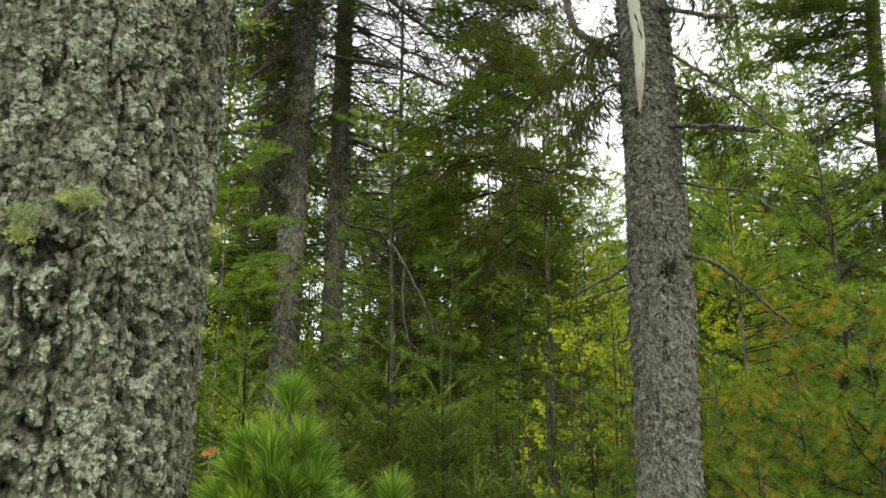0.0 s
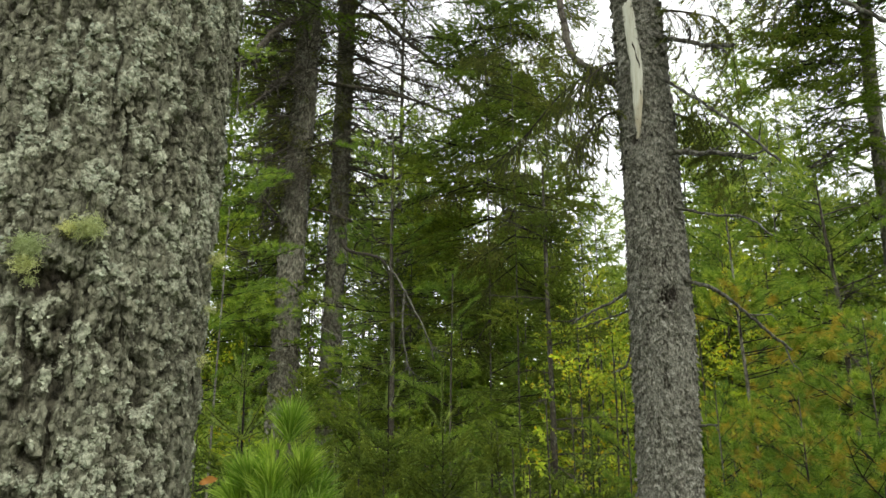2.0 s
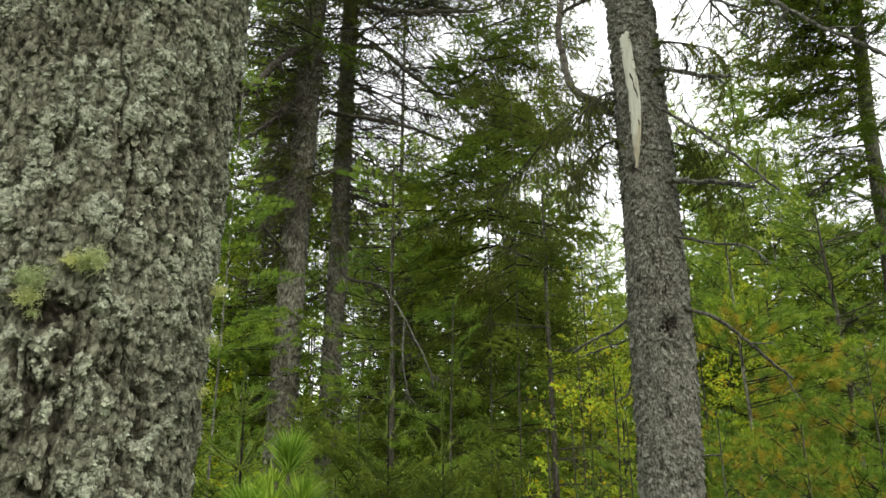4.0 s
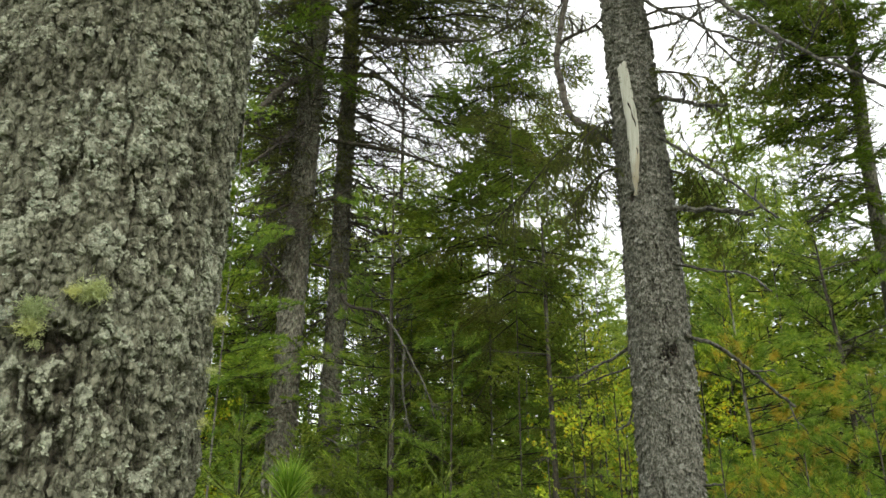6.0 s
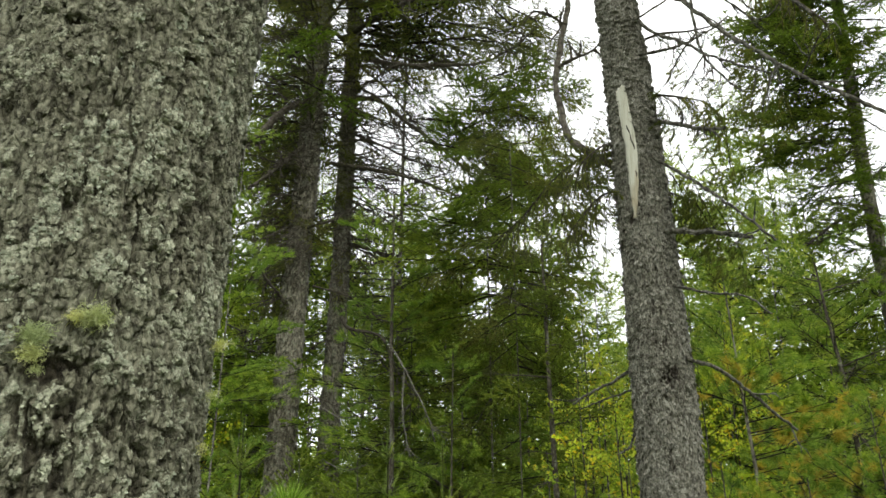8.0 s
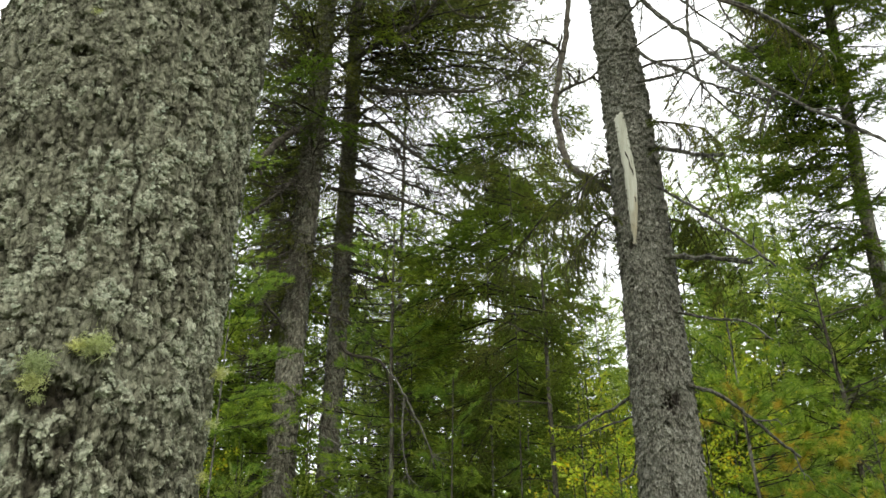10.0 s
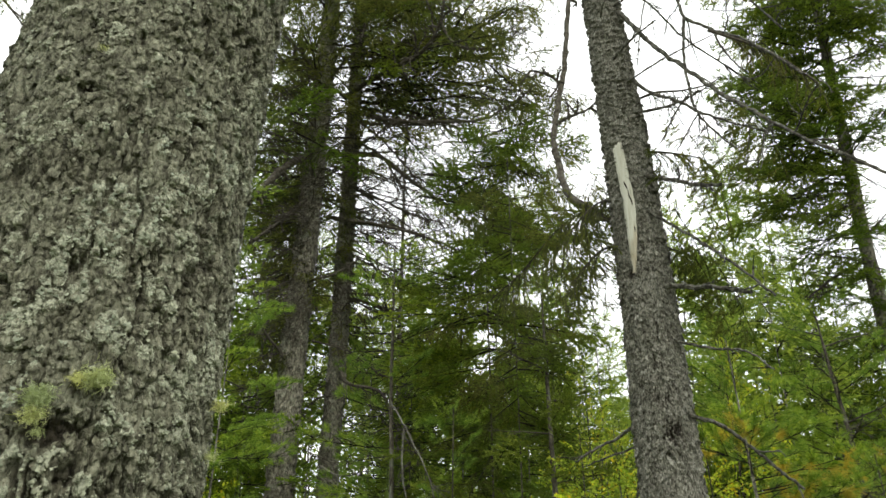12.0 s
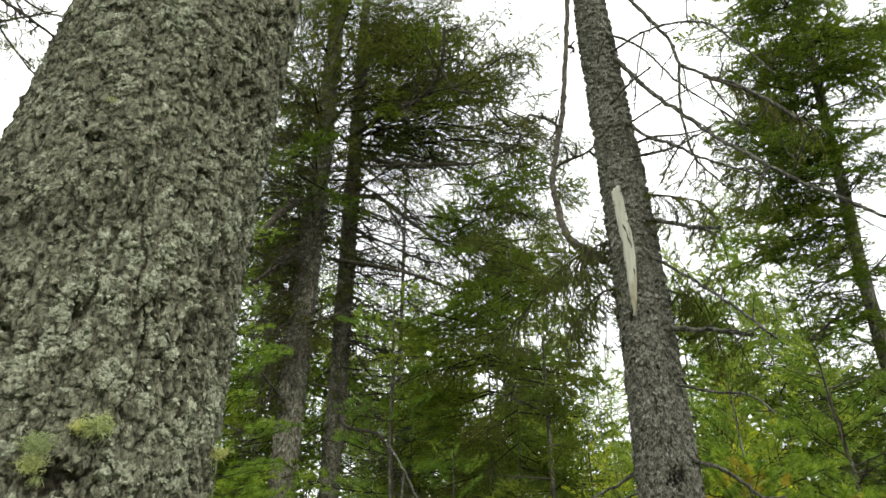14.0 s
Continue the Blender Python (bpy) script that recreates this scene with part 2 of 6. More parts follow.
class Soup:
    """Triangles gathered for one mesh: tubes of wood, and needles or leaves."""

    def __init__(self):
        self.v, self.f, self.m, self.n = [], [], [], 0

    def add(self, v, f, m):
        self.v.append(np.asarray(v, float).reshape(-1, 3))
        self.f.append(np.asarray(f, int).reshape(-1, 3) + self.n)
        self.m.append(np.full(len(self.f[-1]), m))
        self.n += len(self.v[-1])

    def tube(self, pts, radii, sides=5, m=0):
        pts = np.asarray(pts, float)
        d = norm(np.gradient(pts, axis=0))
        up = np.where(np.abs(d[:, 2:3]) > 0.9, [[1.0, 0, 0]], [[0, 0, 1.0]])
        a = norm(np.cross(d, up))
        b = np.cross(d, a)
        ang = np.arange(sides) * 2 * np.pi / sides
        ring = (a[:, None] * np.cos(ang)[:, None] + b[:, None] * np.sin(ang)[:, None]) * np.asarray(radii, float)[:, None, None]
        v = (pts[:, None] + ring).reshape(-1, 3)
        i, j = np.meshgrid(np.arange(len(pts) - 1), np.arange(sides), indexing="ij")
        q = [i * sides + j, i * sides + (j + 1) % sides, (i + 1) * sides + (j + 1) % sides, (i + 1) * sides + j]
        q = [c.ravel() for c in q]
        self.add(v, np.concatenate([np.stack([q[0], q[1], q[2]], 1), np.stack([q[0], q[2], q[3]], 1)]), m)

    def needles(self, p, d, length, width, m, rng):
        """Slim triangles from the points p towards d."""
        side = norm(np.cross(d, rng.normal(size=p.shape))) * (np.broadcast_to(width, len(p)) / 2)[:, None]
        v = np.stack([p - side, p + side, p + d * np.broadcast_to(length, len(p))[:, None]], 1).reshape(-1, 3)
        self.add(v, np.arange(len(v)).reshape(-1, 3), m)

    def leaves(self, p, d, size, m, rng):
        """Pointed leaves, folded along the midrib: four triangles each."""
        side = norm(np.cross(d, rng.normal(size=p.shape) * 0.5 + [0, 0, 1.2]))
        up = np.cross(side, d)
        s = np.broadcast_to(size, len(p))[:, None]
        v = np.stack([p, p + (d * 0.42 + side * 0.33 + up * 0.1) * s, p + d * s, p + (d * 0.42 - side * 0.33 + up * 0.1) * s, p + d * 0.5 * s], 1)
        k = np.arange(len(p))[:, None] * 5
        f = np.concatenate([k + c for c in ([[0, 1, 4]], [[1, 2, 4]], [[4, 2, 3]], [[0, 4, 3]])])
        self.add(v.reshape(-1, 3), f, m)

    def mesh(self, name, mats):
        return mesh_of(name, np.concatenate(self.v), np.concatenate(self.f), mats, np.concatenate(self.m))


def curve_through(points, n):
    """A smooth line of n points through a few."""
    p = np.asarray(points, float)
    if len(p) == 2:
        t = np.linspace(0, 1, n)[:, None]
        return p[0] + (p[1] - p[0]) * t
    k = np.concatenate([[0], np.cumsum(np.linalg.norm(np.diff(p, axis=0), axis=1))])
    g = np.gradient(p, k, axis=0)
    t = np.linspace(0, k[-1], n)
    i = np.clip(np.searchsorted(k, t, side="right") - 1, 0, len(p) - 2)
    h = (k[i + 1] - k[i])[:, None]
    u = ((t - k[i])[:, None]) / h
    return ((2 * u ** 3 - 3 * u ** 2 + 1) * p[i] + (u ** 3 - 2 * u ** 2 + u) * h * g[i] + (3 * u ** 2 - 2 * u ** 3) * p[i + 1] + (u ** 3 - u ** 2) * h * g[i + 1])


# ---- boughs: each grows along +x from its base, z up ----
def bend_line(start, way, length, sag, wander, n, rng):
    """A crooked twig of n + 1 points that sets out along way and sags (or lifts, with a sag below zero)."""
    p, d = [np.asarray(start, float)], np.asarray(way, float)
    for k in range(n):
        d = norm(d + rng.normal(size=3) * wander + np.array([0, 0, -sag / n]))
        p.append(p[-1] + d * length / n)
    return np.array(p)


def twig_lines(L, rng, droop, spread, gap, hang, lift=0.0, bushy=0.2, finest=0.03):
    """The axis of a bough, and its twigs as (points, length, rank): rank 1 springs from the axis, rank 2 from those, rank 3 from these."""
    n = 14
    t = np.linspace(0, 1, n)
    kink = np.cumsum(rng.normal(size=(n, 2)), axis=0) * L * 0.009
    axis = np.stack([L * t, kink[:, 0] * t + L * 0.04 * np.sin(t * rng.uniform(2, 5) + rng.uniform(0, 6)) * t, L * (-droop * t ** 1.5 + lift * t ** 3) + kink[:, 1] * 0.5 * t], 1)
    lines = []
    count = max(4, int(L * 0.9 / gap))
    for k in range(2 * count):
        tt = min(0.99, 0.08 + 0.9 * (k + rng.uniform(-0.7, 0.7)) / (2 * count))
        if tt < 0.05 or rng.random() < 0.12:
            continue
        base = np.array([np.interp(tt, t, axis[:, c]) for c in range(3)])
        fwd = norm(np.array([np.interp(min(1, tt + 0.03), t, axis[:, c]) for c in range(3)]) - base + 1e-6)
        sgn = (-1) ** k
        l = L * spread * (1 - tt) ** 0.7 * min(1, 0.4 + tt * 2.0) * rng.choice([0.45, 0.8, 1.0, 1.25]) * rng.uniform(0.8, 1.1) + 0.04
        ang = radians(rng.uniform(34, 74))
        d = norm(fwd * math.cos(ang) + np.array([0, sgn, 0]) * math.sin(ang) + np.array([0, 0, rng.uniform(-1.0, 0.8) * bushy - hang * 0.5]))
        side = bend_line(base, norm(d), l, hang * 1.2 - 0.1, 0.14, 4, rng)
        lines.append((side, l, 1))
        m = int(l / gap * 1.5)
        for q in range(m):
            u = 0.12 + 0.86 * (q + rng.uniform(0, 0.8)) / max(1, m)
            i = min(3, int(u * 4))
            b0 = side[i] + (side[i + 1] - side[i]) * (u * 4 - i)
            d1 = norm(side[i + 1] - side[i])
            perp = norm(np.array([-d1[1], d1[0], 0.0])) * (-1) ** q
            l2 = l * 0.5 * (1.05 - u) * rng.uniform(0.6, 1.3) + finest * rng.uniform(0.7, 1.5)
            d3 = norm(d1 * rng.uniform(0.5, 1.0) + perp * 0.75 + np.array([0, 0, rng.uniform(-1.2, 1.0) * bushy - hang]))
            twig = bend_line(b0, d3, l2, hang * 0.9, 0.16, 2, rng)
            lines.append((twig, l2, 2))
            if l2 > finest * 2.6:
                for w in range(int(l2 / finest * 0.5)):
                    v = rng.uniform(0.2, 0.9)
                    b1 = twig[0] + (twig[-1] - twig[0]) * v
                    d4 = norm(norm(twig[-1] - twig[0]) * 0.8 + rng.normal(size=3) * [0.6, 0.6, 0.3 + bushy * 0.4] + [0, 0, -hang * 0.7])
                    lines.append((np.array([b1, b1 + d4 * finest * rng.uniform(0.8, 1.9)]), finest, 3))
    return axis, lines


def spruce_bough(name, L, seed, needle, nlen, nwid, cover=0.9, droop=0.12, spread=0.42, gap=0.07, hang=0.0, lift=0.08, bare=0.0, bushy=0.4, finest=0.03, clump=0.75, wood=1.0):
    """A needled bough: needles stand round every fine twig; cover says how much of its outline they fill, clump how unevenly."""
    rng = np.random.default_rng(seed)
    axis, lines = twig_lines(L, rng, droop, spread, gap, hang, lift, bushy, finest)
    s = Soup()
    s.tube(axis, np.linspace(0.004 + 0.006 * L, 0.0015, len(axis)) * wood, 5, 0)
    starts, ends, own = [], [], []
    for pts, l, rank in lines:
        if rank == 1 or (rank == 2 and l > 0.1 + nlen):
            s.tube(pts, np.linspace(0.0012 + l * 0.0052, 0.001 + l * 0.002, len(pts)) * wood, 3, 0)
        for i in range(len(pts) - 1):
            starts.append(pts[i])
            ends.append(pts[i + 1])
            own.append({1: 0.25 + 0.25 * i, 2: 1.0, 3: 1.1}[rank])
    for i in range(6, len(axis) - 1):
        starts.append(axis[i])
        ends.append(axis[i + 1])
        own.append(0.7)
    starts, ends, own = np.array(starts), np.array(ends), np.array(own)
    seg = ends - starts
    ln = np.linalg.norm(seg, axis=1)
    total = cover * L * L * 0.22 * (spread / 0.42) / (0.3 * nlen * nwid)
    at = (starts + ends) / 2 * (5.2 / L)
    full = ln * own * (1 - clump + clump * smooth(0.34, 0.6, vnoise(at[:, 0] + seed * 3.1, at[:, 1] * 1.3 + 40, seed)))
    full = full * (1 - bare * np.clip(1.15 - starts[:, 0] / L * 1.7, 0, 1))
    k = rng.choice(len(ln), int(total), p=full / full.sum())
    u = rng.random(len(k))
    p = starts[k] + seg[k] * u[:, None]
    d = norm(seg)[k]
    round_ = norm(np.cross(d, rng.normal(size=d.shape)))
    round_[:, 2] = np.where(round_[:, 2] < -0.3, -0.5 * round_[:, 2], round_[:, 2])
    way = norm(d * rng.uniform(0.35, 1.0, (len(k), 1)) + round_ * rng.uniform(0.45, 0.8, (len(k), 1)))
    s.needles(p, way, nlen * rng.uniform(0.6, 1.2, len(k)), nwid, 1, rng)
    return s.mesh(name, [BARK_TWIG, needle])


def finger_bough(name, L, seed, needle, nlen, nwid, gap, per=700, rise=0.06, tilt=0.12, reach=0.5):
    """A young flat bough whose twigs stand apart like fingers, each ringed closely with needles."""
    rng = np.random.default_rng(seed)
    axis = bend_line((0, 0, 0), norm(np.array([1, 0, -0.03])), L, -rise, 0.05, 10, rng)
    fingers = [(axis, L)]
    for k in range(int(2 * L * 0.92 / gap)):
        tt = 0.07 + 0.9 * (k + rng.uniform(-0.3, 0.3)) / (2 * L * 0.92 / gap)
        i = min(9, int(tt * 10))
        base, fwd = axis[i] + (axis[i + 1] - axis[i]) * (tt * 10 - i), norm(axis[i + 1] - axis[i])
        l = (L * reach * (1 - tt) ** 0.8 * min(1, 0.5 + 2 * tt) + 0.035) * rng.uniform(0.65, 1.15)
        d = norm(fwd * 0.75 + np.array([0, (-1) ** k, 0]) * rng.uniform(0.7, 1.0) + np.array([0, 0, rng.normal() * tilt]))
        twig = bend_line(base, d, l, -0.1, 0.07, 4, rng)
        fingers.append((twig, l))
        for q in range(int(l * 1.5 / gap)):
            u = 0.25 + 0.6 * (q + rng.uniform(0, 0.7)) / max(1, int(l * 1.5 / gap))
            j = min(3, int(u * 4))
            b0, d1 = twig[j] + (twig[j + 1] - twig[j]) * (u * 4 - j), norm(twig[j + 1] - twig[j])
            perp = norm(np.array([-d1[1], d1[0], 0.0])) * (-1) ** q
            l2 = (l * 0.45 * (1 - u) + gap * 0.5) * rng.uniform(0.7, 1.2)
            fingers.append((bend_line(b0, norm(d1 * 0.8 + perp * 0.7 + np.array([0, 0, rng.normal() * tilt])), l2, -0.1, 0.07, 2, rng), l2))
    s = Soup()
    starts, ends = [], []
    for pts, l in fingers:
        s.tube(pts, np.linspace(0.0012 + 0.006 * l, 0.001, len(pts)), 4 if l == L else 3, 0)
        starts.append(pts[:-1])
        ends.append(pts[1:])
    starts, seg = np.concatenate(starts), np.concatenate(ends) - np.concatenate(starts)
    ln = np.linalg.norm(seg, axis=1)
    ln[:3] *= 0.3
    k = rng.choice(len(ln), int(per * ln.sum()), p=ln / ln.sum())
    d = norm(seg)[k]
    around = norm(np.cross(d, rng.normal(size=d.shape)))
    around[:, 2] = np.abs(around[:, 2]) * np.where(rng.random(len(k)) < 0.75, 1, -1)
    way = norm(d * rng.uniform(0.5, 1.0, (len(k), 1)) + around * 0.75)
    s.needles(starts[k] + seg[k] * rng.random((len(k), 1)), way, nlen * rng.uniform(0.7, 1.15, len(k)), nwid, 1, rng)
    return s.mesh(name, [BARK_TWIG, needle])


def dead_bough(name, L, seed, droop=0.15, gap=0.13):
    """A bare bough: crooked, with fine broken twigs."""
    rng = np.random.default_rng(seed)
    axis, lines = twig_lines(L, rng, droop, 0.4, gap, 0.14, 0.05, 0.5, 0.05)
    s = Soup()
    s.tube(axis, np.linspace(0.007 + 0.006 * L, 0.003, len(axis)), 6, 0)
    for pts, l, rank in lines:
        if rng.random() < (0.9, 0.75, 0.45)[rank - 1]:
            r = (0.0030 + l * 0.0065, 0.0026 + l * 0.004, 0.0022)[rank - 1]
            s.tube(pts, np.linspace(r, r * 0.55, len(pts)), 3, 0)
    me = s.mesh(name, [BARK_TWIG])
    paint(me, "plate_shade", rng.uniform(0.15, 0.5, len(me.vertices)))
    return me


def pine_bough(name, L, seed, old=0.0, per=52, nlen=0.098, nwid=0.0044, gap=0.19, droop=-0.05):
    rng = np.random.default_rng(seed)
    n = 10
    t = np.linspace(0, 1, n)
    axis = np.stack([L * t, L * 0.05 * np.sin(t * 4 + rng.uniform(0, 6)) * t, L * (-droop * t ** 1.5)], 1)
    s = Soup()
    s.tube(axis, np.linspace(0.0028 + 0.003 * L, 0.0018, n), 5, 0)
    tips = [(axis[-1], norm(axis[-1] - axis[-2]), 0)]
    m = max(3, int(L / gap))
    for k in range(m):
        tt = 0.22 + 0.74 * (k + rng.uniform(-0.2, 0.2)) / m
        base = np.array([np.interp(tt, t, axis[:, c]) for c in range(3)])
        for sgn in (-1, 1):
            l = (L * 0.42 * (1 - tt) ** 0.7 + 0.05) * rng.uniform(0.6, 1.1)
            d = norm(np.array([rng.uniform(0.7, 1.1), sgn * rng.uniform(0.6, 1.0), rng.uniform(0.0, 0.45)]))
            e = base + d * l
            s.tube([base, e], [0.003 + 0.003 * l, 0.002], 4, 0)
            tips.append((e, d, tt))
            if l > 0.14:
                for q in range(int(l / 0.17)):
                    b0 = base + d * l * rng.uniform(0.3, 0.85)
                    d2 = norm(d + np.array([0, rng.uniform(-0.9, 0.9), rng.uniform(0, 0.5)]))
                    tips.append((b0 + d2 * 0.07, d2, tt))
                    s.tube([b0, b0 + d2 * 0.07], [0.002, 0.0018], 3, 0)
    for e, d, tt in tips:
        c = int(per * rng.uniform(0.7, 1.2))
        back = rng.random(c) ** 1.4
        p = e - d * back[:, None] * 0.075
        way = norm(d * rng.uniform(0.5, 1.2, (c, 1)) + norm(rng.normal(size=(c, 3))) * 0.7 + [0, 0, 0.08])
        s.needles(p, way, nlen * rng.uniform(0.75, 1.15, c), nwid, 1, rng)
        if old and rng.random() < old:
            c = int(per * 0.9)
            p = e - d * rng.uniform(0.08, 0.16, (c, 1))
            way = norm(d * 0.5 + norm(rng.normal(size=(c, 3))) * 0.9 + [0, 0, -0.25])
            s.needles(p, way, nlen * 0.9, nwid, 2, rng)
    return s.mesh(name, [BARK_TWIG, PINE, PINE_OLD])


def leafy_bough(name, L, seed, leaf=0.06, gap=0.032, gold=0.15):
    rng = np.random.default_rng(seed)
    n = 8
    t = np.linspace(0, 1, n)
    axis = np.stack([L * t, L * 0.08 * np.sin(t * 5 + rng.uniform(0, 6)) * t, L * (0.25 * t - 0.3 * t * t)], 1)
    s = Soup()
    s.tube(axis, np.linspace(0.002 + 0.004 * L, 0.0012, n), 4, 0)
    p, d = [], []
    for k in range(int(L / gap)):
        tt = rng.uniform(0.15, 1)
        base = np.array([np.interp(tt, t, axis[:, c]) for c in range(3)])
        w = norm(np.array([rng.uniform(0.2, 1), rng.uniform(-1, 1), rng.uniform(-0.2, 0.4)]))
        l = L * 0.35 * (1.1 - tt) * rng.uniform(0.4, 1)
        s.tube([base, base + w * l], [0.0018, 0.001], 3, 0)
        for q in range(max(2, int(l / 0.04))):
            p.append(base + w * l * rng.uniform(0.2, 1))
            d.append(norm(w + rng.normal(size=3) * 0.7 + [0, 0, -0.45]))
    p, d = np.array(p), np.array(d)
    pick = rng.random(len(p)) < gold
    size = leaf * rng.uniform(0.6, 1.25, len(p))
    for mask, m in ((~pick, 1), (pick, 2)):
        if mask.any():
            s.leaves(p[mask], d[mask], size[mask], m, rng)
    return s.mesh(name, [BARK_TWIG, LEAF, LEAF_GOLD])


# ---- trunks ----
def axis_of(line, radii, zs, low, high):
    """The axis and radius of a bole at the heights zs, with the bends rounded."""
    line = np.asarray(line, float)
    even = np.linspace(low, high, 400)
    k = 8
    pad = lambda a: np.convolve(np.pad(a, k, mode="reflect", reflect_type="odd"), np.ones(2 * k + 1) / (2 * k + 1), mode="valid")
    return [np.interp(zs, even, pad(np.interp(even, line[:, 2], col))) for col in (line[:, 0], line[:, 1], np.asarray(radii, float))]


def trunk_mesh(name, line, radii, zs, angles, bark, relief, mat_list=None):
    """A bole: line is the axis by height (rows of x, y, z), radii by the same heights; bark gives relief, lichen and
    plate tone with painted shade over (girth, height).
    """
    zs = np.asarray(zs, float)
    cx, cy, r = axis_of(line, radii, zs, zs[0], zs[-1])
    A, Z = np.meshgrid(angles, zs)
    h, lichen, plate_shade = bark(A * relief, Z)
    R = r[:, None] + h
    v = np.stack([cx[:, None] + R * np.cos(A), cy[:, None] + R * np.sin(A), Z], -1).reshape(-1, 3)
    n, k = A.shape
    i, j = np.meshgrid(np.arange(n - 1), np.arange(k), indexing="ij")
    f = np.stack([i * k + j, i * k + (j + 1) % k, (i + 1) * k + (j + 1) % k, (i + 1) * k + j], -1).reshape(-1, 4)
    me = mesh_of(name, v, f, mat_list, None, True)
    paint(me, "lichen", lichen.ravel())
    paint(me, "plate_shade", plate_shade.ravel())
    return me


def facing(centre, dense, coarse, half=radians(100)):
    """Angles round a bole, close together on the side that faces the clearing."""
    a = np.arange(-half, half, dense)
    b = np.arange(half, 2 * np.pi - half, coarse)
    return np.concatenate([a, b]) + centre


def flakes(line, radii, face, girth, bark, low, high, n, small, large, long_, lift, seed, mat, pick, half=1.65):
    """Small curled flakes on a bole, their lower edges standing off; pick chooses them by lichen and relief."""
    rng = np.random.default_rng(seed)
    line = np.asarray(line, float)
    a, z = face + rng.uniform(-half, half, n), rng.uniform(low, high, n)
    h, lich, _ = bark(a * girth, z)
    ok = pick(lich, h, rng.random(n))
    a, z, h = a[ok], z[ok], h[ok]
    k = len(a)
    out, tang, up = np.stack([np.cos(a), np.sin(a), 0 * a], 1), np.stack([-np.sin(a), np.cos(a), 0 * a], 1), np.array([[0, 0, 1.0]])
    cx, cy, r = axis_of(line, radii, z, line[0, 2], line[-1, 2])
    p = np.stack([cx, cy, z], 1) + out * (r + h - 0.0006)[:, None]
    size = (small + (large - small) * rng.random(k) ** 2.2)[:, None]
    lean = rng.normal(size=(k, 1)) * 0.5
    e1, e2 = up * np.cos(lean) + tang * np.sin(lean), tang * np.cos(lean) - up * np.sin(lean)
    tip = rng.uniform(0.1, 1.0, (k, 1)) * lift
    roll = rng.normal(size=(k, 1)) * lift * 0.5
    ring = []
    for w in np.arange(7) * 2 * math.pi / 7:
        c, q = math.cos(w) * rng.uniform(0.35, 1.3, (k, 1)), math.sin(w) * rng.uniform(0.35, 1.3, (k, 1))
        ring.append(p + (e1 * c * long_ + e2 * q) * size + out * size * (tip * (0.45 - c) + roll * q + 0.12 * np.abs(q)))
    v = np.stack([p + out * (0.0004 + size * tip * 0.45)] + ring, 1).reshape(-1, 3)
    base = np.arange(k)[:, None] * 8
    s = Soup()
    s.add(v, np.concatenate([base + [[0, 1 + q, 1 + (q + 1) % 7]] for q in range(7)]), 0)
    me = s.mesh("flakes", [mat])
    paint(me, "plate_shade", np.repeat(rng.uniform(0.2, 1.0, k), 8))
    paint(me, "lichen", np.repeat(np.clip(lich[ok] * 0.8 + rng.uniform(-0.3, 0.25, k), 0, 1), 8))
    return me


def coarse_bark(amount, seed):
    def bark(s, z):
        s2, z2 = s + 0.02 * fbm(s * 20, z * 9, seed), z + 0.03 * fbm(s * 14, z * 8, seed + 3)
        f1, f2, own, dx, dy = cells(s2 / 0.035, z2 / 0.11, seed)
        h = amount * (smooth(0.0, 0.3, f2 - f1) - 0.6) + amount * 0.5 * own + amount * (fbm(s * 8, z * 3, seed + 5) - 0.5)
        lichen = smooth(0.52, 0.66, fbm(s * 16, z * 10, seed + 7)) * 0.55
        return h, lichen, 0.2 + 0.8 * own
    return bark


def frame_at(p, az, pitch, roll=0.0, size=1.0):
    return Matrix.Translation(p) @ Matrix.Rotation(az, 4, "Z") @ Matrix.Rotation(-pitch, 4, "Y") @ Matrix.Rotation(roll, 4, "X") @ Matrix.Scale(size, 4)


# ---- ground ----
def ground_height(x, y):
    return 0.25 * (fbm(x * 0.25 + 9, y * 0.25 + 4, 3, 3) - 0.45) * np.clip(np.hypot(x, y) / 4, 0, 1) * 2


def build_ground():
    g = np.concatenate([-np.geomspace(400, 6, 24), np.linspace(-5.5, 5.5, 45), np.geomspace(6, 400, 24)])
    X, Y = np.meshgrid(g, g)
    v = np.stack([X, Y, ground_height(X, Y)], -1).reshape(-1, 3)
    n = len(g)
    i, j = np.meshgrid(np.arange(n - 1), np.arange(n - 1), indexing="ij")
    f = np.stack([i * n + j, i * n + j + 1, (i + 1) * n + j + 1, (i + 1) * n + j], -1).reshape(-1, 4)
    tagged(new("ground", mesh_of("ground", v, f, [FLOOR], None, True)), "mossy forest floor with brown needle litter", "ground", kind="structure")


build_ground()


def base_of(x, y):
    return float(ground_height(np.array([x]), np.array([y]))[0])


# ---- the lichened spruce beside the tripod ----
NEAR_LINE = [(-0.476, 0.70, -0.15), (-0.437, 0.735, 1.0), (-0.4256, 0.742, 1.37), (-0.410, 0.748, 1.64), (-0.405, 0.7535, 1.97), (-0.375, 0.765, 2.25), (-0.362, 0.769, 2.4), (-0.305, 0.79, 3.0), (-0.2, 0.83, 5.0), (-0.1, 0.9, 9.0)]
NEAR_RADII = [0.235, 0.168, 0.159, 0.154, 0.156, 0.147, 0.142, 0.130, 0.1, 0.02]
NEAR_FACE = math.atan2(-0.75, 0.4)
# old branch scars: girth angle off the facing side, height, size, depth
NEAR_SCARS = [(-0.04, 1.606, 0.022, 0.009), (-0.34, 1.963, 0.008, 0.007), (0.45, 1.957, 0.006, 0.006), (0.47, 2.15, 0.009, 0.007)]


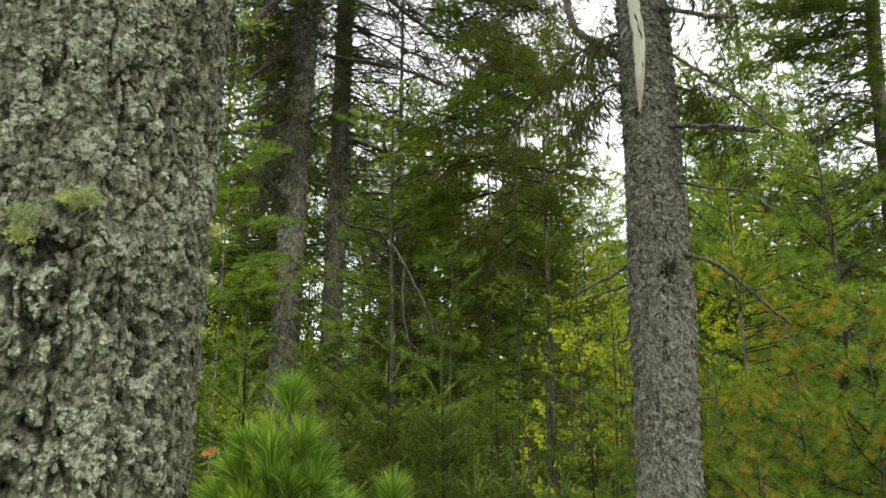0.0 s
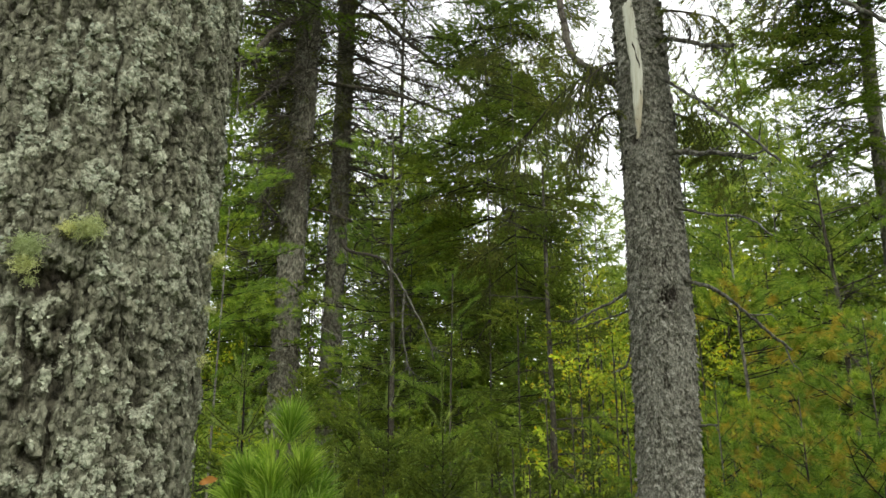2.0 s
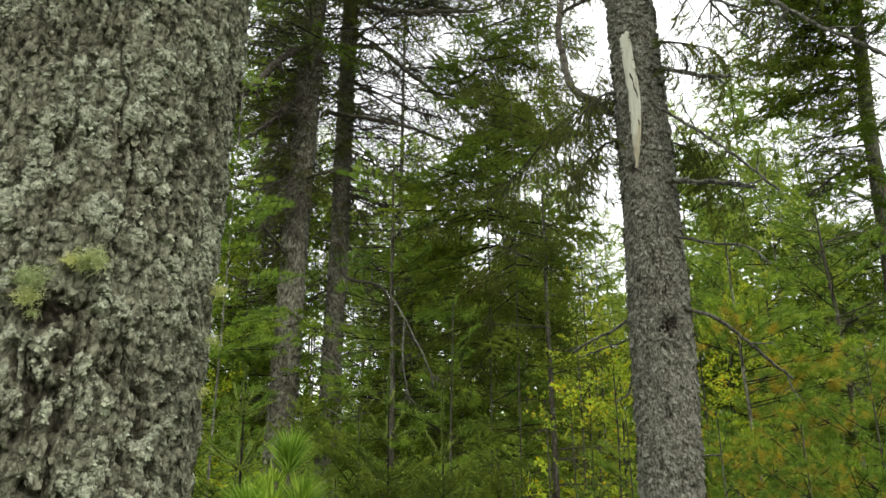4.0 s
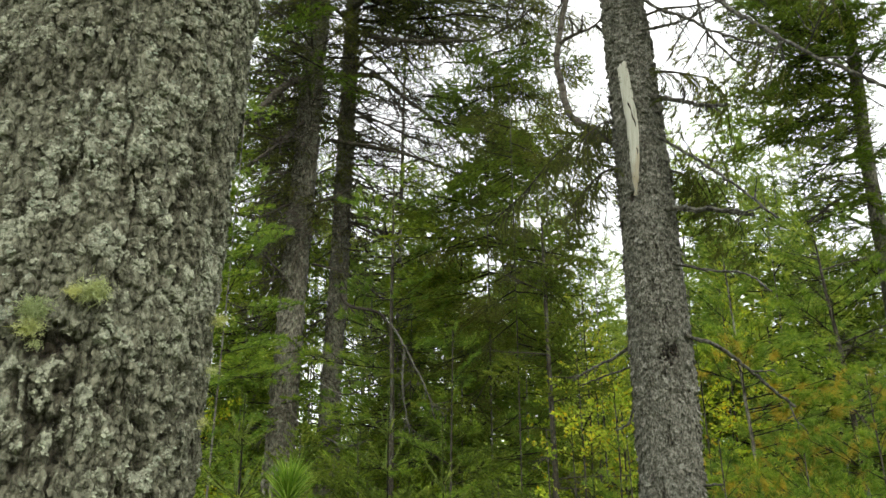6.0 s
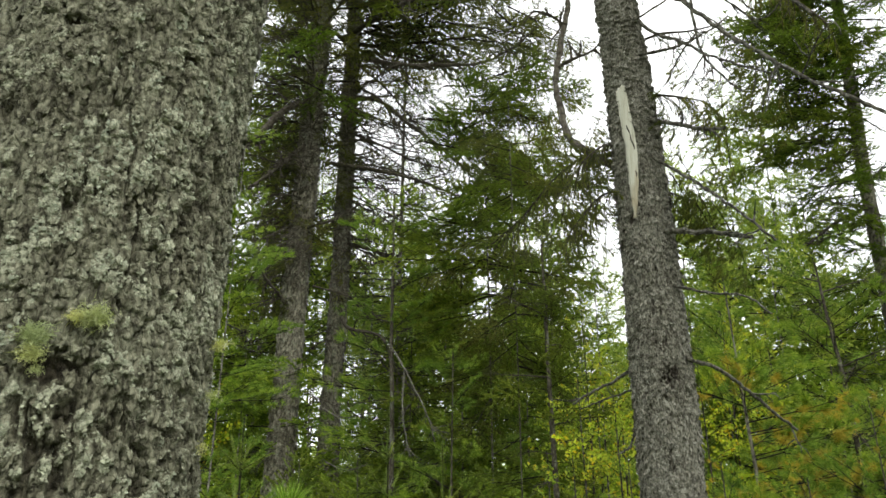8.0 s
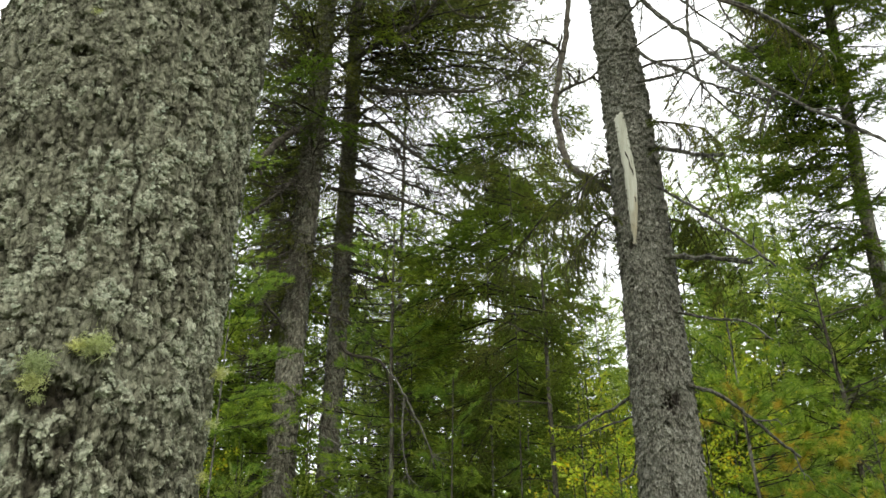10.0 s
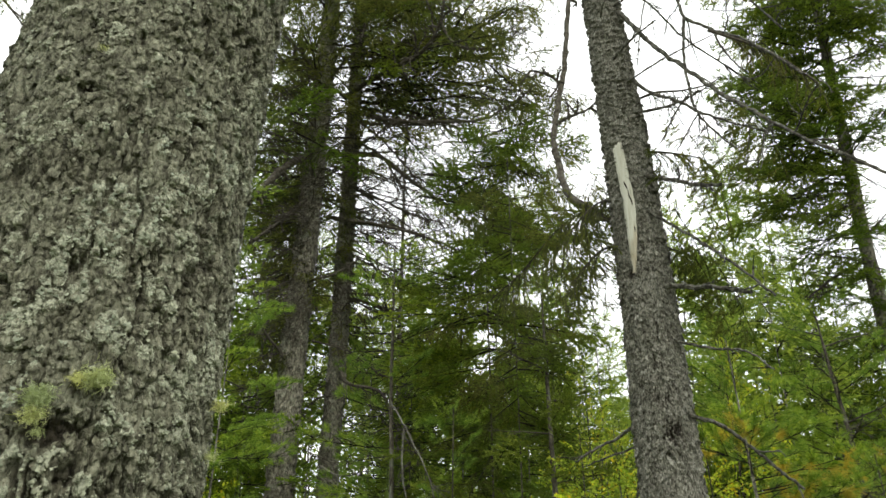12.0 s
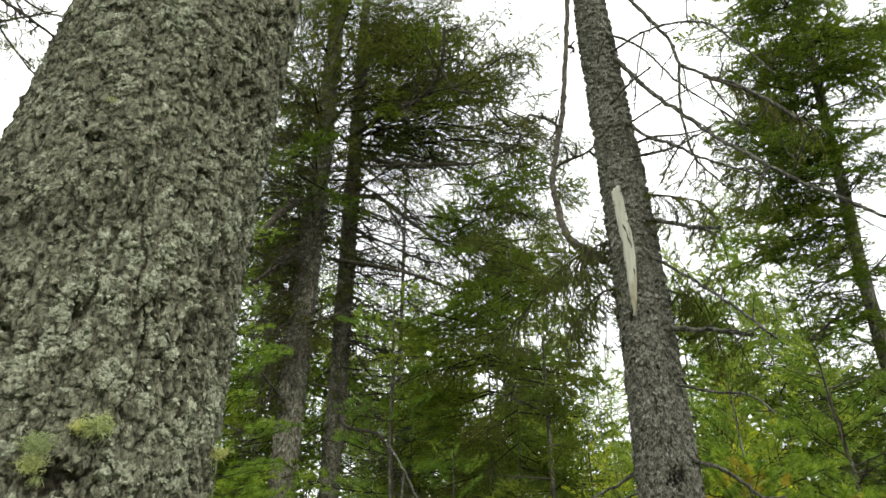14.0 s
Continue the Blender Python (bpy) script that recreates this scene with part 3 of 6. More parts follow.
# broad lichen rosettes: girth angle off the facing side, height, size
NEAR_ROSETTES = [(-0.06, 1.84, 0.0192), (0.33, 1.846, 0.0165), (0.31, 1.758, 0.0176), (-0.08, 1.736, 0.0165), (0.1, 1.763, 0.0143), (0.62, 1.882, 0.0132), (0.48, 1.814, 0.0154), (0.15, 1.702, 0.0231), (0.37, 1.688, 0.0154), (0.67, 1.665, 0.0165), (-0.14, 1.547, 0.0248), (0.07, 1.526, 0.0143), (0.16, 1.561, 0.0165), (-0.05, 1.553, 0.0154), (0.75, 1.455, 0.0165), (0.79, 1.619, 0.0132), (-0.3, 1.895, 0.012), (-0.5, 1.902, 0.012), (-0.31, 2.031, 0.012), (0.04, 2.092, 0.014), (0.4, 1.952, 0.012), (0.07, 2.019, 0.015), (0.08, 1.949, 0.01), (-0.35, 2.09, 0.013), (-0.56, 2.01, 0.01), (-0.16, 1.938, 0.009)]


def near_bark(s, z):
    r = 0.155
    a = s / r - NEAR_FACE
    ws = s + 0.010 * (fbm(s * 40, z * 26, 1) - 0.5) + 0.005 * (fbm(s * 150, z * 110, 2, 3) - 0.5)
    wz = z + 0.020 * (fbm(s * 30, z * 22, 4) - 0.5) + 0.009 * (fbm(s * 140, z * 140, 6, 3) - 0.5)
    side, low, upper = smooth(0.25, 0.8, a), smooth(1.85, 1.5, z), smooth(1.7, 1.95, z)
    # scales of several sizes, each tipped outward at its foot
    f1, f2, own, dx, dy = cells(ws / (0.021 - 0.006 * side), wz / 0.036, 11)
    g1, g2, own2, ex, ey = cells(ws / 0.0064 + 3, wz / 0.0165, 23)
    _, _, own3, _, gy = cells(ws / 0.0042 + 9, wz / 0.0060, 29)
    split = smooth(0.0, 0.11, (f2 - f1) * (1 + 0.7 * upper))
    h = 0.0030 * (split - 0.85) + (0.0032 - 0.0014 * upper) * (own - 0.5) - 0.0032 * dy * own
    fine = smooth(0.0, 0.16, g2 - g1)
    h += (1 + 0.25 * upper) * (0.0016 * (fine - 0.7) + 0.0014 * (own2 - 0.5) - 0.0018 * ey * own2)
    h += 0.0011 * (own3 - 0.5) - 0.0010 * gy
    # narrow upright cracks that come and go; more of them round the side and low down
    calm = 1 - 0.4 * upper * (1 - side)
    run = smooth(0.36, 0.52, fbm(s * 22 + 60, z * 11, 33, 3) + 0.12 * side + 0.08 * low)
    crack = 1 - run * (1 - smooth(0.014, 0.05, np.abs(fbm(ws * 52 + 40, wz * 9 + ws * 9, 31, 3) - 0.44)))
    crack2 = 1 - smooth(0.38, 0.52, fbm(s * 30 + 11, z * 14, 37, 3) + 0.1 * side) * (1 - smooth(0.012, 0.05, np.abs(fbm(ws * 95 + 5, wz * 22 - ws * 20, 91, 3) - 0.44)))
    h += calm * ((0.010 + 0.003 * side) * (crack - 1) + (0.0055 + 0.002 * side) * (crack2 - 1))
    # short ledges with shade under them
    ledge = smooth(0.53, 0.62, fbm(ws * 26 + 70, wz * 38, 45, 3))
    h += 0.0030 * ledge
    h += (0.008 - 0.003 * low - 0.003 * upper) * (fbm(s * 9, z * 6, 41) - 0.5) + 0.0009 * (fbm(s * 400, z * 320, 71, 2) - 0.5)
    # lichen: scattered crusts, and broad lobed rosettes
    grow = 0.5 * fbm(s * 30 + 7, z * 26, 53) + 0.62 * fbm(s * 105, z * 95, 57, 3) + 0.30 * (fbm(s * 8 + 2, z * 7, 59, 3) - 0.44) + 0.03 * np.cos(a - 0.6)
    for da, rz, size in NEAR_ROSETTES:
        q = np.hypot((a - da) * r, z - rz) / size * (0.55 + 0.95 * fbm(s * 85, z * 80, 63, 3))
        grow = np.maximum(grow, 0.42 + 0.21 * smooth(1.15, 0.45, q))
    lichen = smooth(0.56, 0.615, grow - 0.022 * upper) * (0.25 + 0.75 * crack) * (0.35 + 0.65 * split)
    l1, _, lo, _, _ = cells(ws / 0.0052, wz / 0.0048, 67)
    h += lichen * (0.0008 + 0.0015 * (1 - l1) * lo)
    wound = np.ones(s.shape)
    for da, sz, size, deep in NEAR_SCARS:
        ds, dz = s - (NEAR_FACE + da) * r, z - sz
        q = np.hypot(ds * 0.8, dz * 1.6) / size * (0.45 + 1.2 * fbm(s * 110, z * 130, 5, 3))
        h += -deep * np.exp(-q * q) + 0.005 * np.exp(-((q - 1.35) / 0.35) ** 2) * smooth(-0.3, 0.6, dz / size)
        lichen = lichen * smooth(0.7, 1.25, q)
        wound = np.minimum(wound, smooth(0.75, 1.15, q))
    # crack and gap tone darkened: dark inner bark plus painted crevice shade
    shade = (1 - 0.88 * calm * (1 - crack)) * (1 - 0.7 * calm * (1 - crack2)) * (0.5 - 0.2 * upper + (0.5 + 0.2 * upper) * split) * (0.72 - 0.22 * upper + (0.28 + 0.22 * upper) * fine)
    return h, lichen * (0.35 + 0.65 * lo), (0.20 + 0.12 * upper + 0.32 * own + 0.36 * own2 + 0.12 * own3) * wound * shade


def beard_tuft(seed, at, n, size):
    """A tuft of pale beard lichen: fine hanging, forking strands."""
    rng = np.random.default_rng(seed)
    s = Soup()
    p = rng.normal(size=(n, 3)) * size * np.array([0.42, 0.25, 0.3])
    for k in range(3):
        d = norm(rng.normal(size=(n, 3)) * [1, 1, 0.8] + [0.25, -0.5, -0.35])
        s.needles(p, d, size * rng.uniform(0.2, 0.55, n), size * 0.042, 0, rng)
        p = p + d * size * 0.14
    return s.mesh("beard_lichen", [BEARD])


def build_near_spruce():
    zs = np.concatenate([np.linspace(-0.15, 1.22, 50), np.arange(1.235, 2.32, 0.0017), np.linspace(2.35, 9, 120)])
    angles = facing(NEAR_FACE, 0.0108, 0.12, radians(98))
    tree = thing("spruce_tree", (0, 0, 0), "old spruce, grey flaking bark crusted with pale lichen", "tree")
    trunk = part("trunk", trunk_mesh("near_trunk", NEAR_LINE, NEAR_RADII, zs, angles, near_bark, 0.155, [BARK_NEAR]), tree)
    line = np.array(NEAR_LINE)
    rng = np.random.default_rng(5)
    args = (NEAR_LINE, NEAR_RADII, NEAR_FACE, 0.155, near_bark, 1.26, 2.34)
    plates = flakes(*args, 16000, 0.0016, 0.0046, 1.5, 0.6, 61, BARK_NEAR, lambda l, h, u: (h > -0.0035) & (u < 0.3))
    tagged(part("loose_bark", plates, trunk, "small curled grey-brown bark flakes"), kind="stuff")
    scales = flakes(*args, 5200, 0.0026, 0.0056, 1.6, 0.5, 64, BARK_NEAR, lambda l, h, u: (h > -0.003) & (l < 0.2) & (u < 0.75))
    tagged(part("bark_scale", scales, trunk, "lifted grey bark scales"), kind="stuff")
    crust = flakes(*args, 52000, 0.0010, 0.0026, 1.0, 0.9, 62, CRUST, lambda l, h, u: (l > 0.1 + 0.5 * u) & (h > -0.004))
    tagged(part("lichen", crust, trunk, "pale grey-green leafy lichen"), kind="stuff")
    for az, z, size, count in ((-31.0, 1.634, 0.015, 420), (-31.1, 1.617, 0.013, 300), (-30.6, 1.603, 0.008, 140), (-27.3, 1.655, 0.016, 460), (-28.6, 1.652, 0.010, 200), (-18.0, 1.655, 0.012, 160), (-18.2, 1.60, 0.010, 140), (-18.6, 1.545, 0.010, 120), (-31.6, 2.005, 0.006, 80)):
        d = 0.692 if az < -20 else 0.80
        part("beard_lichen", beard_tuft(int(-az * 10 + z * 100), None, count, size), trunk, "tuft of yellow-green beard lichen", Matrix.Translation((d * math.sin(radians(az)), d * math.cos(radians(az)), z)))
    # a few high boughs and one dead twig stub
    for k, (z, turn_, L) in enumerate(((3.6, 2.2, 1.4), (3.9, 3.6, 1.5), (4.4, 0.6, 1.4), (4.8, 5.0, 1.4), (5.4, 1.5, 1.3), (6.0, 3.0, 1.1), (6.8, 4.4, 0.9), (7.6, 0.5, 0.7))):
        part("bough", BOUGHS["spruce"][k % 3], tree, "", frame_at((np.interp(z, line[:, 2], line[:, 0]), np.interp(z, line[:, 2], line[:, 1]), z), turn_, 0.05, 0, L / 1.4))
    s = Soup()
    q = np.array([-0.352, 0.648, 2.20])
    s.tube([q, q + [0.0, -0.02, 0.02], q + [-0.006, -0.05, 0.055]], [0.004, 0.003, 0.002], 5)
    part("twig", s.mesh("twig", [DEAD_WOOD]), trunk, "short dead twig")
    return tree


# ---- shared boughs ----
BOUGHS = {
    "spruce": [spruce_bough("spruce_bough", 1.4, 10 + k, SPRUCE, 0.030, 0.0066, 1.0, 0.16, 0.44, 0.085, 0.10, bushy=0.55) for k in range(4)],
    "spruce_long": [spruce_bough("spruce_bough_long", 2.3, 20 + k, SPRUCE, 0.036, 0.0078, 0.75, 0.10, 0.42, 0.12, 0.10, 0.16, 1.0, 0.55, 0.04) for k in range(4)],
    "spruce_old": [spruce_bough("spruce_bough_old", 1.7, 30 + k, SPRUCE_DARK, 0.030, 0.0058, 0.5, 0.22, 0.40, 0.10, 0.30, 0.05, 0.5, 0.5, 0.04) for k in range(4)],
    "fir": [finger_bough("fir_bough", 0.9, 40 + k, SAPLING, 0.020, 0.0044, 0.11, 1000) for k in range(4)],
    "fir_small": [finger_bough("fir_sapling_bough", 0.6, 50 + k, SAPLING, 0.0145, 0.0043, 0.09, 1500) for k in range(4)],
    "fir_mid": [finger_bough("fir_short_bough", 0.36, 54 + k, SAPLING, 0.0145, 0.0043, 0.085, 1500) for k in range(4)],
    "fir_tip": [finger_bough("fir_shoot", 0.17, 58 + k, SHOOT, 0.013, 0.0030, 0.16, 1500) for k in range(4)],
    "pad": [spruce_bough("spruce_pad", 1.2, 160 + k, SPRUCE, 0.030, 0.0066, 1.2, 0.12, 0.5, 0.075, 0.12, 0.1, 0.3, 0.3, 0.035, 0.9) for k in range(4)],
    "light": [spruce_bough("light_bough", 1.8, 60 + k, FIR_LIGHT, 0.075, 0.020, 0.9, 0.06, 0.46, 0.18, 0.05, 0.22, 0.2, 0.6, 0.07) for k in range(4)],
    "far": [spruce_bough("far_bough", 1.8, 70 + k, FIR, 0.075, 0.020, 0.9, 0.12, 0.46, 0.18, 0.08, 0.15, 0.2, 0.6, 0.07) for k in range(4)],
    "far_dark": [spruce_bough("far_bough_dark", 1.8, 75 + k, SPRUCE, 0.070, 0.018, 0.9, 0.14, 0.46, 0.18, 0.12, 0.15, 0.2, 0.6, 0.07) for k in range(4)],
    "shade": [spruce_bough("shade_bough", 2.0, 78 + k, SPRUCE, 0.26, 0.07, 0.8, 0.12, 0.46, 0.3, 0.05, bushy=0.6, finest=0.2) for k in range(2)],
    "sparse": [spruce_bough("sparse_bough", 2.8, 130 + k, SPRUCE_DARK, 0.032, 0.0066, 0.52, 0.08, 0.40, 0.14, 0.14, 0.16, 1.0, 0.6, 0.05) for k in range(4)],
    "spray": [spruce_bough("hanging_spray", 0.6, 140 + k, SPRUCE_DARK, 0.018, 0.0036, 0.55, 0.3, 0.5, 0.085, 0.7, 0.0, 0.1, 0.5, wood=0.4) for k in range(3)],
    "pine": [pine_bough("pine_bough", 0.95, 80 + k, 0.0) for k in range(3)],
    "pine_mixed": [pine_bough("pine_bough_mixed", 0.9, 90 + k, 0.29, 70, 0.092, 0.0050, 0.25) for k in range(4)],
    "leaf": [leafy_bough("leafy_bough", 0.9, 100 + k) for k in range(3)],
    "leaf_large": [leafy_bough("leafy_shrub_bough", 0.6, 150 + k, 0.1, 0.05, 0.12) for k in range(3)],
    "dead": [dead_bough("dead_bough", 1.3, 110 + k) for k in range(5)],
    "dead_long": [dead_bough("dead_bough_long", 2.1, 120 + k, 0.1, 0.16) for k in range(4)],
}
NOMINAL = {"spruce": 1.4, "spruce_long": 2.3, "spruce_old": 1.7, "fir": 0.9, "fir_small": 0.6, "fir_mid": 0.36, "fir_tip": 0.17, "light": 1.8, "far": 1.8, "far_dark": 1.8, "shade": 2.0, "sparse": 2.8, "spray": 0.6, "pad": 1.2, "pine": 0.95, "pine_mixed": 0.9, "leaf": 0.9, "leaf_large": 0.6, "dead": 1.3, "dead_long": 2.1}

build_near_spruce()


def grown(kind, L):
    """The kind of bough that suits a length: young firs carry needles of one size on short and long boughs alike."""
    if not kind.startswith("fir"):
        return kind
    return min(("fir_tip", "fir_mid", "fir_small", "fir"), key=lambda q: abs(math.log(NOMINAL[q] / L)))


def limb(tree, points, r0, r1, label="bare grey dead branch", twigs=0, seed=0, m=None, sides=7, name="branch", reach=1.0):
    """One bent branch through a few places, with side twigs."""
    rng = np.random.default_rng(seed + 900)
    s = Soup()
    p = curve_through(points, 24 * len(points))
    n = len(p)
    wave = np.stack([fbm(np.arange(n) * 0.2, np.full(n, seed * 1.7 + q), seed, 3) - 0.44 for q in range(3)], 1)
    p = p + wave * min(r0, 0.015) * 1.6 * np.clip(np.arange(n) / 8, 0, 1)[:, None]
    knob = 0.78 + 0.55 * vnoise(np.arange(n) * 0.75, np.full(n, seed + 0.5), 4) + 0.5 * smooth(0.72, 0.95, vnoise(np.arange(n) * 0.45, np.full(n, seed + 8.5), 9))
    s.tube(p, np.linspace(r0, r1, n) * 0.9 * knob, sides)
    size = np.linalg.norm(p[-1] - p[0])
    for k in range(twigs):
        i = rng.integers(n // 4, n - 1)
        d = norm(norm(p[min(i + 1, n - 1)] - p[i - 1]) * 0.8 + rng.normal(size=3) * 0.7 + [0, 0, -0.15])
        l = min(size * rng.uniform(0.06, 0.2), rng.uniform(0.12, 0.34) * reach)
        line = bend_line(p[i], d, l, 0.25, 0.22, 6, rng)
        s.tube(line, np.linspace(0.9, 0.4, 7) * r1 * rng.uniform(0.8, 1.2, 7), 4)
        for q in range(5):
            b = line[rng.integers(1, 7)]
            s.tube(bend_line(b, norm(d + rng.normal(size=3)), l * rng.uniform(0.2, 0.5), 0.3, 0.25, 3, rng), np.linspace(0.5, 0.3, 4) * r1, 3)
    me = s.mesh("limb", [m or DEAD_WOOD])
    paint(me, "plate_shade", rng.uniform(0.15, 0.75, len(me.vertices)))
    paint(me, "lichen", rng.uniform(0.1, 0.5, len(me.vertices)) if m is None else rng.uniform(0, 0.15, len(me.vertices)))
    return part(name, me, tree, label)


# ---- the split-barked spruce ----
def bole_line(rows, D):
    return [tuple(np.array([D * math.sin(radians(az)), D * math.cos(radians(az)), z])) for az, z in rows]


SCAR_LINE = bole_line([(16.8, -0.15), (17.0, 1.0), (17.1, 2.04), (16.85, 2.92), (16.55, 3.4), (15.55, 4.6), (14.8, 6.0), (14.4, 9.5)], 3.28)
SCAR_RADII = [0.19, 0.127, 0.130, 0.115, 0.108, 0.086, 0.07, 0.02]
SCAR_FACE = math.atan2(-0.955, -0.29)


def flaky_bark(s, z):
    ws = s + 0.010 * (fbm(s * 40, z * 26, 101) - 0.5)
    wz = z + 0.04 * (fbm(s * 26, z * 20, 104) - 0.5)
    f1, f2, own, dx, dy = cells(ws / 0.013, wz / 0.034, 111)
    e1, e2, own3, _, qy = cells(ws / 0.0062 + 5, wz / 0.0135, 117)
    high = smooth(2.6, 3.3, z)
    g1, g2, own2, ex, ey = cells(ws / 0.034, wz / 0.016, 123)
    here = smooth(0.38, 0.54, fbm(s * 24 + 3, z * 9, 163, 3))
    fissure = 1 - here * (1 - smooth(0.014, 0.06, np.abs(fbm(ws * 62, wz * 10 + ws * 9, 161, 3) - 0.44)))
    h = (1 - high) * (0.0028 * (smooth(0.0, 0.2, f2 - f1) - 0.6) + 0.0036 * (own - 0.5) - 0.005 * dy * own + 0.009 * (fissure - 0.9)) + (1 - 0.5 * high) * (0.0024 * (own3 - 0.5) - 0.0028 * qy * own3)
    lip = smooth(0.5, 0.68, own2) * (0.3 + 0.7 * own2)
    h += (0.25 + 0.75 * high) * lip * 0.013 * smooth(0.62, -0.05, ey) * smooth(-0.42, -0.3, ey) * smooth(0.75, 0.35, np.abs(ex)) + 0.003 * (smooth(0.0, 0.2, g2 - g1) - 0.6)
    h += 0.014 * (fbm(s * 7, z * 4, 131) - 0.5)
    lichen = smooth(0.53, 0.62, fbm(s * 85, z * 50, 153) + 0.1 * (1 - high) * smooth(2.3, 1.2, z)) * (0.42 + 0.1 * high)
    wound = np.ones(s.shape)
    for da, sz, size, deep in ((0.42, 1.955, 0.040, 0.018), (0.16, 1.925, 0.034, 0.008), (0.24, 1.925, 0.018, 0.018), (-0.06, 1.918, 0.013, 0.013), (0.3, 1.893, 0.014, 0.014), (0.05, 1.955, 0.012, 0.012), (-0.55, 2.66, 0.03, 0.014)):
        q = np.hypot(s - (SCAR_FACE + da) * 0.135, (z - sz) * 0.9) / size * (0.25 + 1.6 * fbm(s * 130, z * 120, 5, 4))
        h += -deep * np.exp(-q * q) + min(0.006, 0.4 * deep) * np.exp(-((q - 1.4) / 0.5) ** 2)
        lichen = lichen * smooth(0.7, 1.2, q)
        wound = np.minimum(wound, smooth(0.5, 1.0, q))
    # tone painted darker in fissures and just below the lips, as their shade
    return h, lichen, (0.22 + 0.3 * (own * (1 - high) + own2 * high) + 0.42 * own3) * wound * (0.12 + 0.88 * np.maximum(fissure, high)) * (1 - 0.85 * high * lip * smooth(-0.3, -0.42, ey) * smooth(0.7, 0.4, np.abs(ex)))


def build_scarred_spruce():
    zs = np.concatenate([np.linspace(-0.15, 0.85, 30), np.arange(0.87, 4.75, 0.0046), np.linspace(4.8, 9.5, 90)])
    tree = thing("spruce_tree", (0, 0, 0), "grey spruce with flaking bark and a strip of bare wood", "tree")
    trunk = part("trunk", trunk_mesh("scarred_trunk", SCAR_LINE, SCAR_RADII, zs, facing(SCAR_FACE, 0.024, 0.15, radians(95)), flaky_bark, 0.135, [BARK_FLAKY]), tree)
    chips = flakes(SCAR_LINE, SCAR_RADII, SCAR_FACE, 0.135, flaky_bark, 0.95, 4.7, 17000, 0.0024, 0.0085, 2.0, 1.5, 63, BARK_FLAKY, lambda l, h, u: (h > -0.003) & (u < 0.34))
    tagged(part("loose_bark", chips, trunk, "curled grey bark flakes"), kind="stuff")
    scales = flakes(SCAR_LINE, SCAR_RADII, SCAR_FACE, 0.135, flaky_bark, 0.95, 3.4, 3400, 0.005, 0.0125, 1.9, 0.75, 64, BARK_FLAKY, lambda l, h, u: h > -0.002)
    tagged(part("scaly_bark", scales, trunk, "larger lifted scales of grey bark"), kind="stuff")
    # the pale strip where the bark has torn off: a thin curved slab with a ragged head and a pointed foot
    line = np.array(SCAR_LINE)
    zz = np.linspace(2.66, 3.33, 60)
    t = (zz - zz[0]) / (zz[-1] - zz[0])
    mid = np.interp(t, [0, 0.25, 0.55, 1], [-0.33, -0.27, -0.215, -0.36])
    half = np.interp(t, [0, 0.1, 0.28, 0.5, 0.85, 1.0], [0.02, 0.11, 0.19, 0.235, 0.235, 0.22])
    half = half * (0.95 + 0.1 * vnoise(t * 30, t * 0, 8))
    u = np.linspace(-1, 1, 13)
    U = np.repeat(u[None], 60, 0)
    head = 0.03 * vnoise(u * 4 + 3, u * 0, 3)
    A = SCAR_FACE + mid[:, None] + U * half[:, None]
    Z = zz[:, None] + head[None] * smooth(0.9, 1, t)[:, None]
    cx, cy = np.interp(Z, line[:, 2], line[:, 0]), np.interp(Z, line[:, 2], line[:, 1])
    R = np.interp(Z, line[:, 2], SCAR_RADII) + 0.013 - 0.006 * np.abs(U) ** 3 + 0.0025 * fbm(U * 6, Z * 3, 4)
    v = np.stack([cx + R * np.cos(A), cy + R * np.sin(A), Z], -1).reshape(-1, 3)
    i, j = np.meshgrid(np.arange(59), np.arange(12), indexing="ij")
    f = np.stack([i * 13 + j, i * 13 + j + 1, (i + 1) * 13 + j + 1, (i + 1) * 13 + j], -1).reshape(-1, 4)
    slab = part("bare_wood_strip", mesh_of("bare_wood_strip", v, f, [WOOD], None, True), trunk, "pale yellowish bare wood where bark tore off")
    sol = slab.modifiers.new("thickness", "SOLIDIFY")
    sol.thickness, sol.offset = 0.016, -1
    split = Soup()
    for z0, z1, a0, w in ((2.99, 3.10, -0.085, 0.0042), (3.08, 3.145, -0.20, 0.0052), (2.86, 2.90, -0.13, 0.003)):
        z = np.linspace(z0, z1, 9)
        a = SCAR_FACE + a0 - (z - z0) * 1.05 + 0.02 * np.sin(z * 90)
        r = np.interp(z, line[:, 2], SCAR_RADII) + 0.0115
        split.tube(np.stack([np.interp(z, line[:, 2], line[:, 0]) + r * np.cos(a), np.interp(z, line[:, 2], line[:, 1]) + r * np.sin(a), z], 1), w * np.sin(np.linspace(0.2, 3.0, 9)), 6)
    part("rotten_crack", split.mesh("rotten_crack", [ROT]), trunk, "dark brown rotten split in bare wood")
    # dead branches
    S = spot
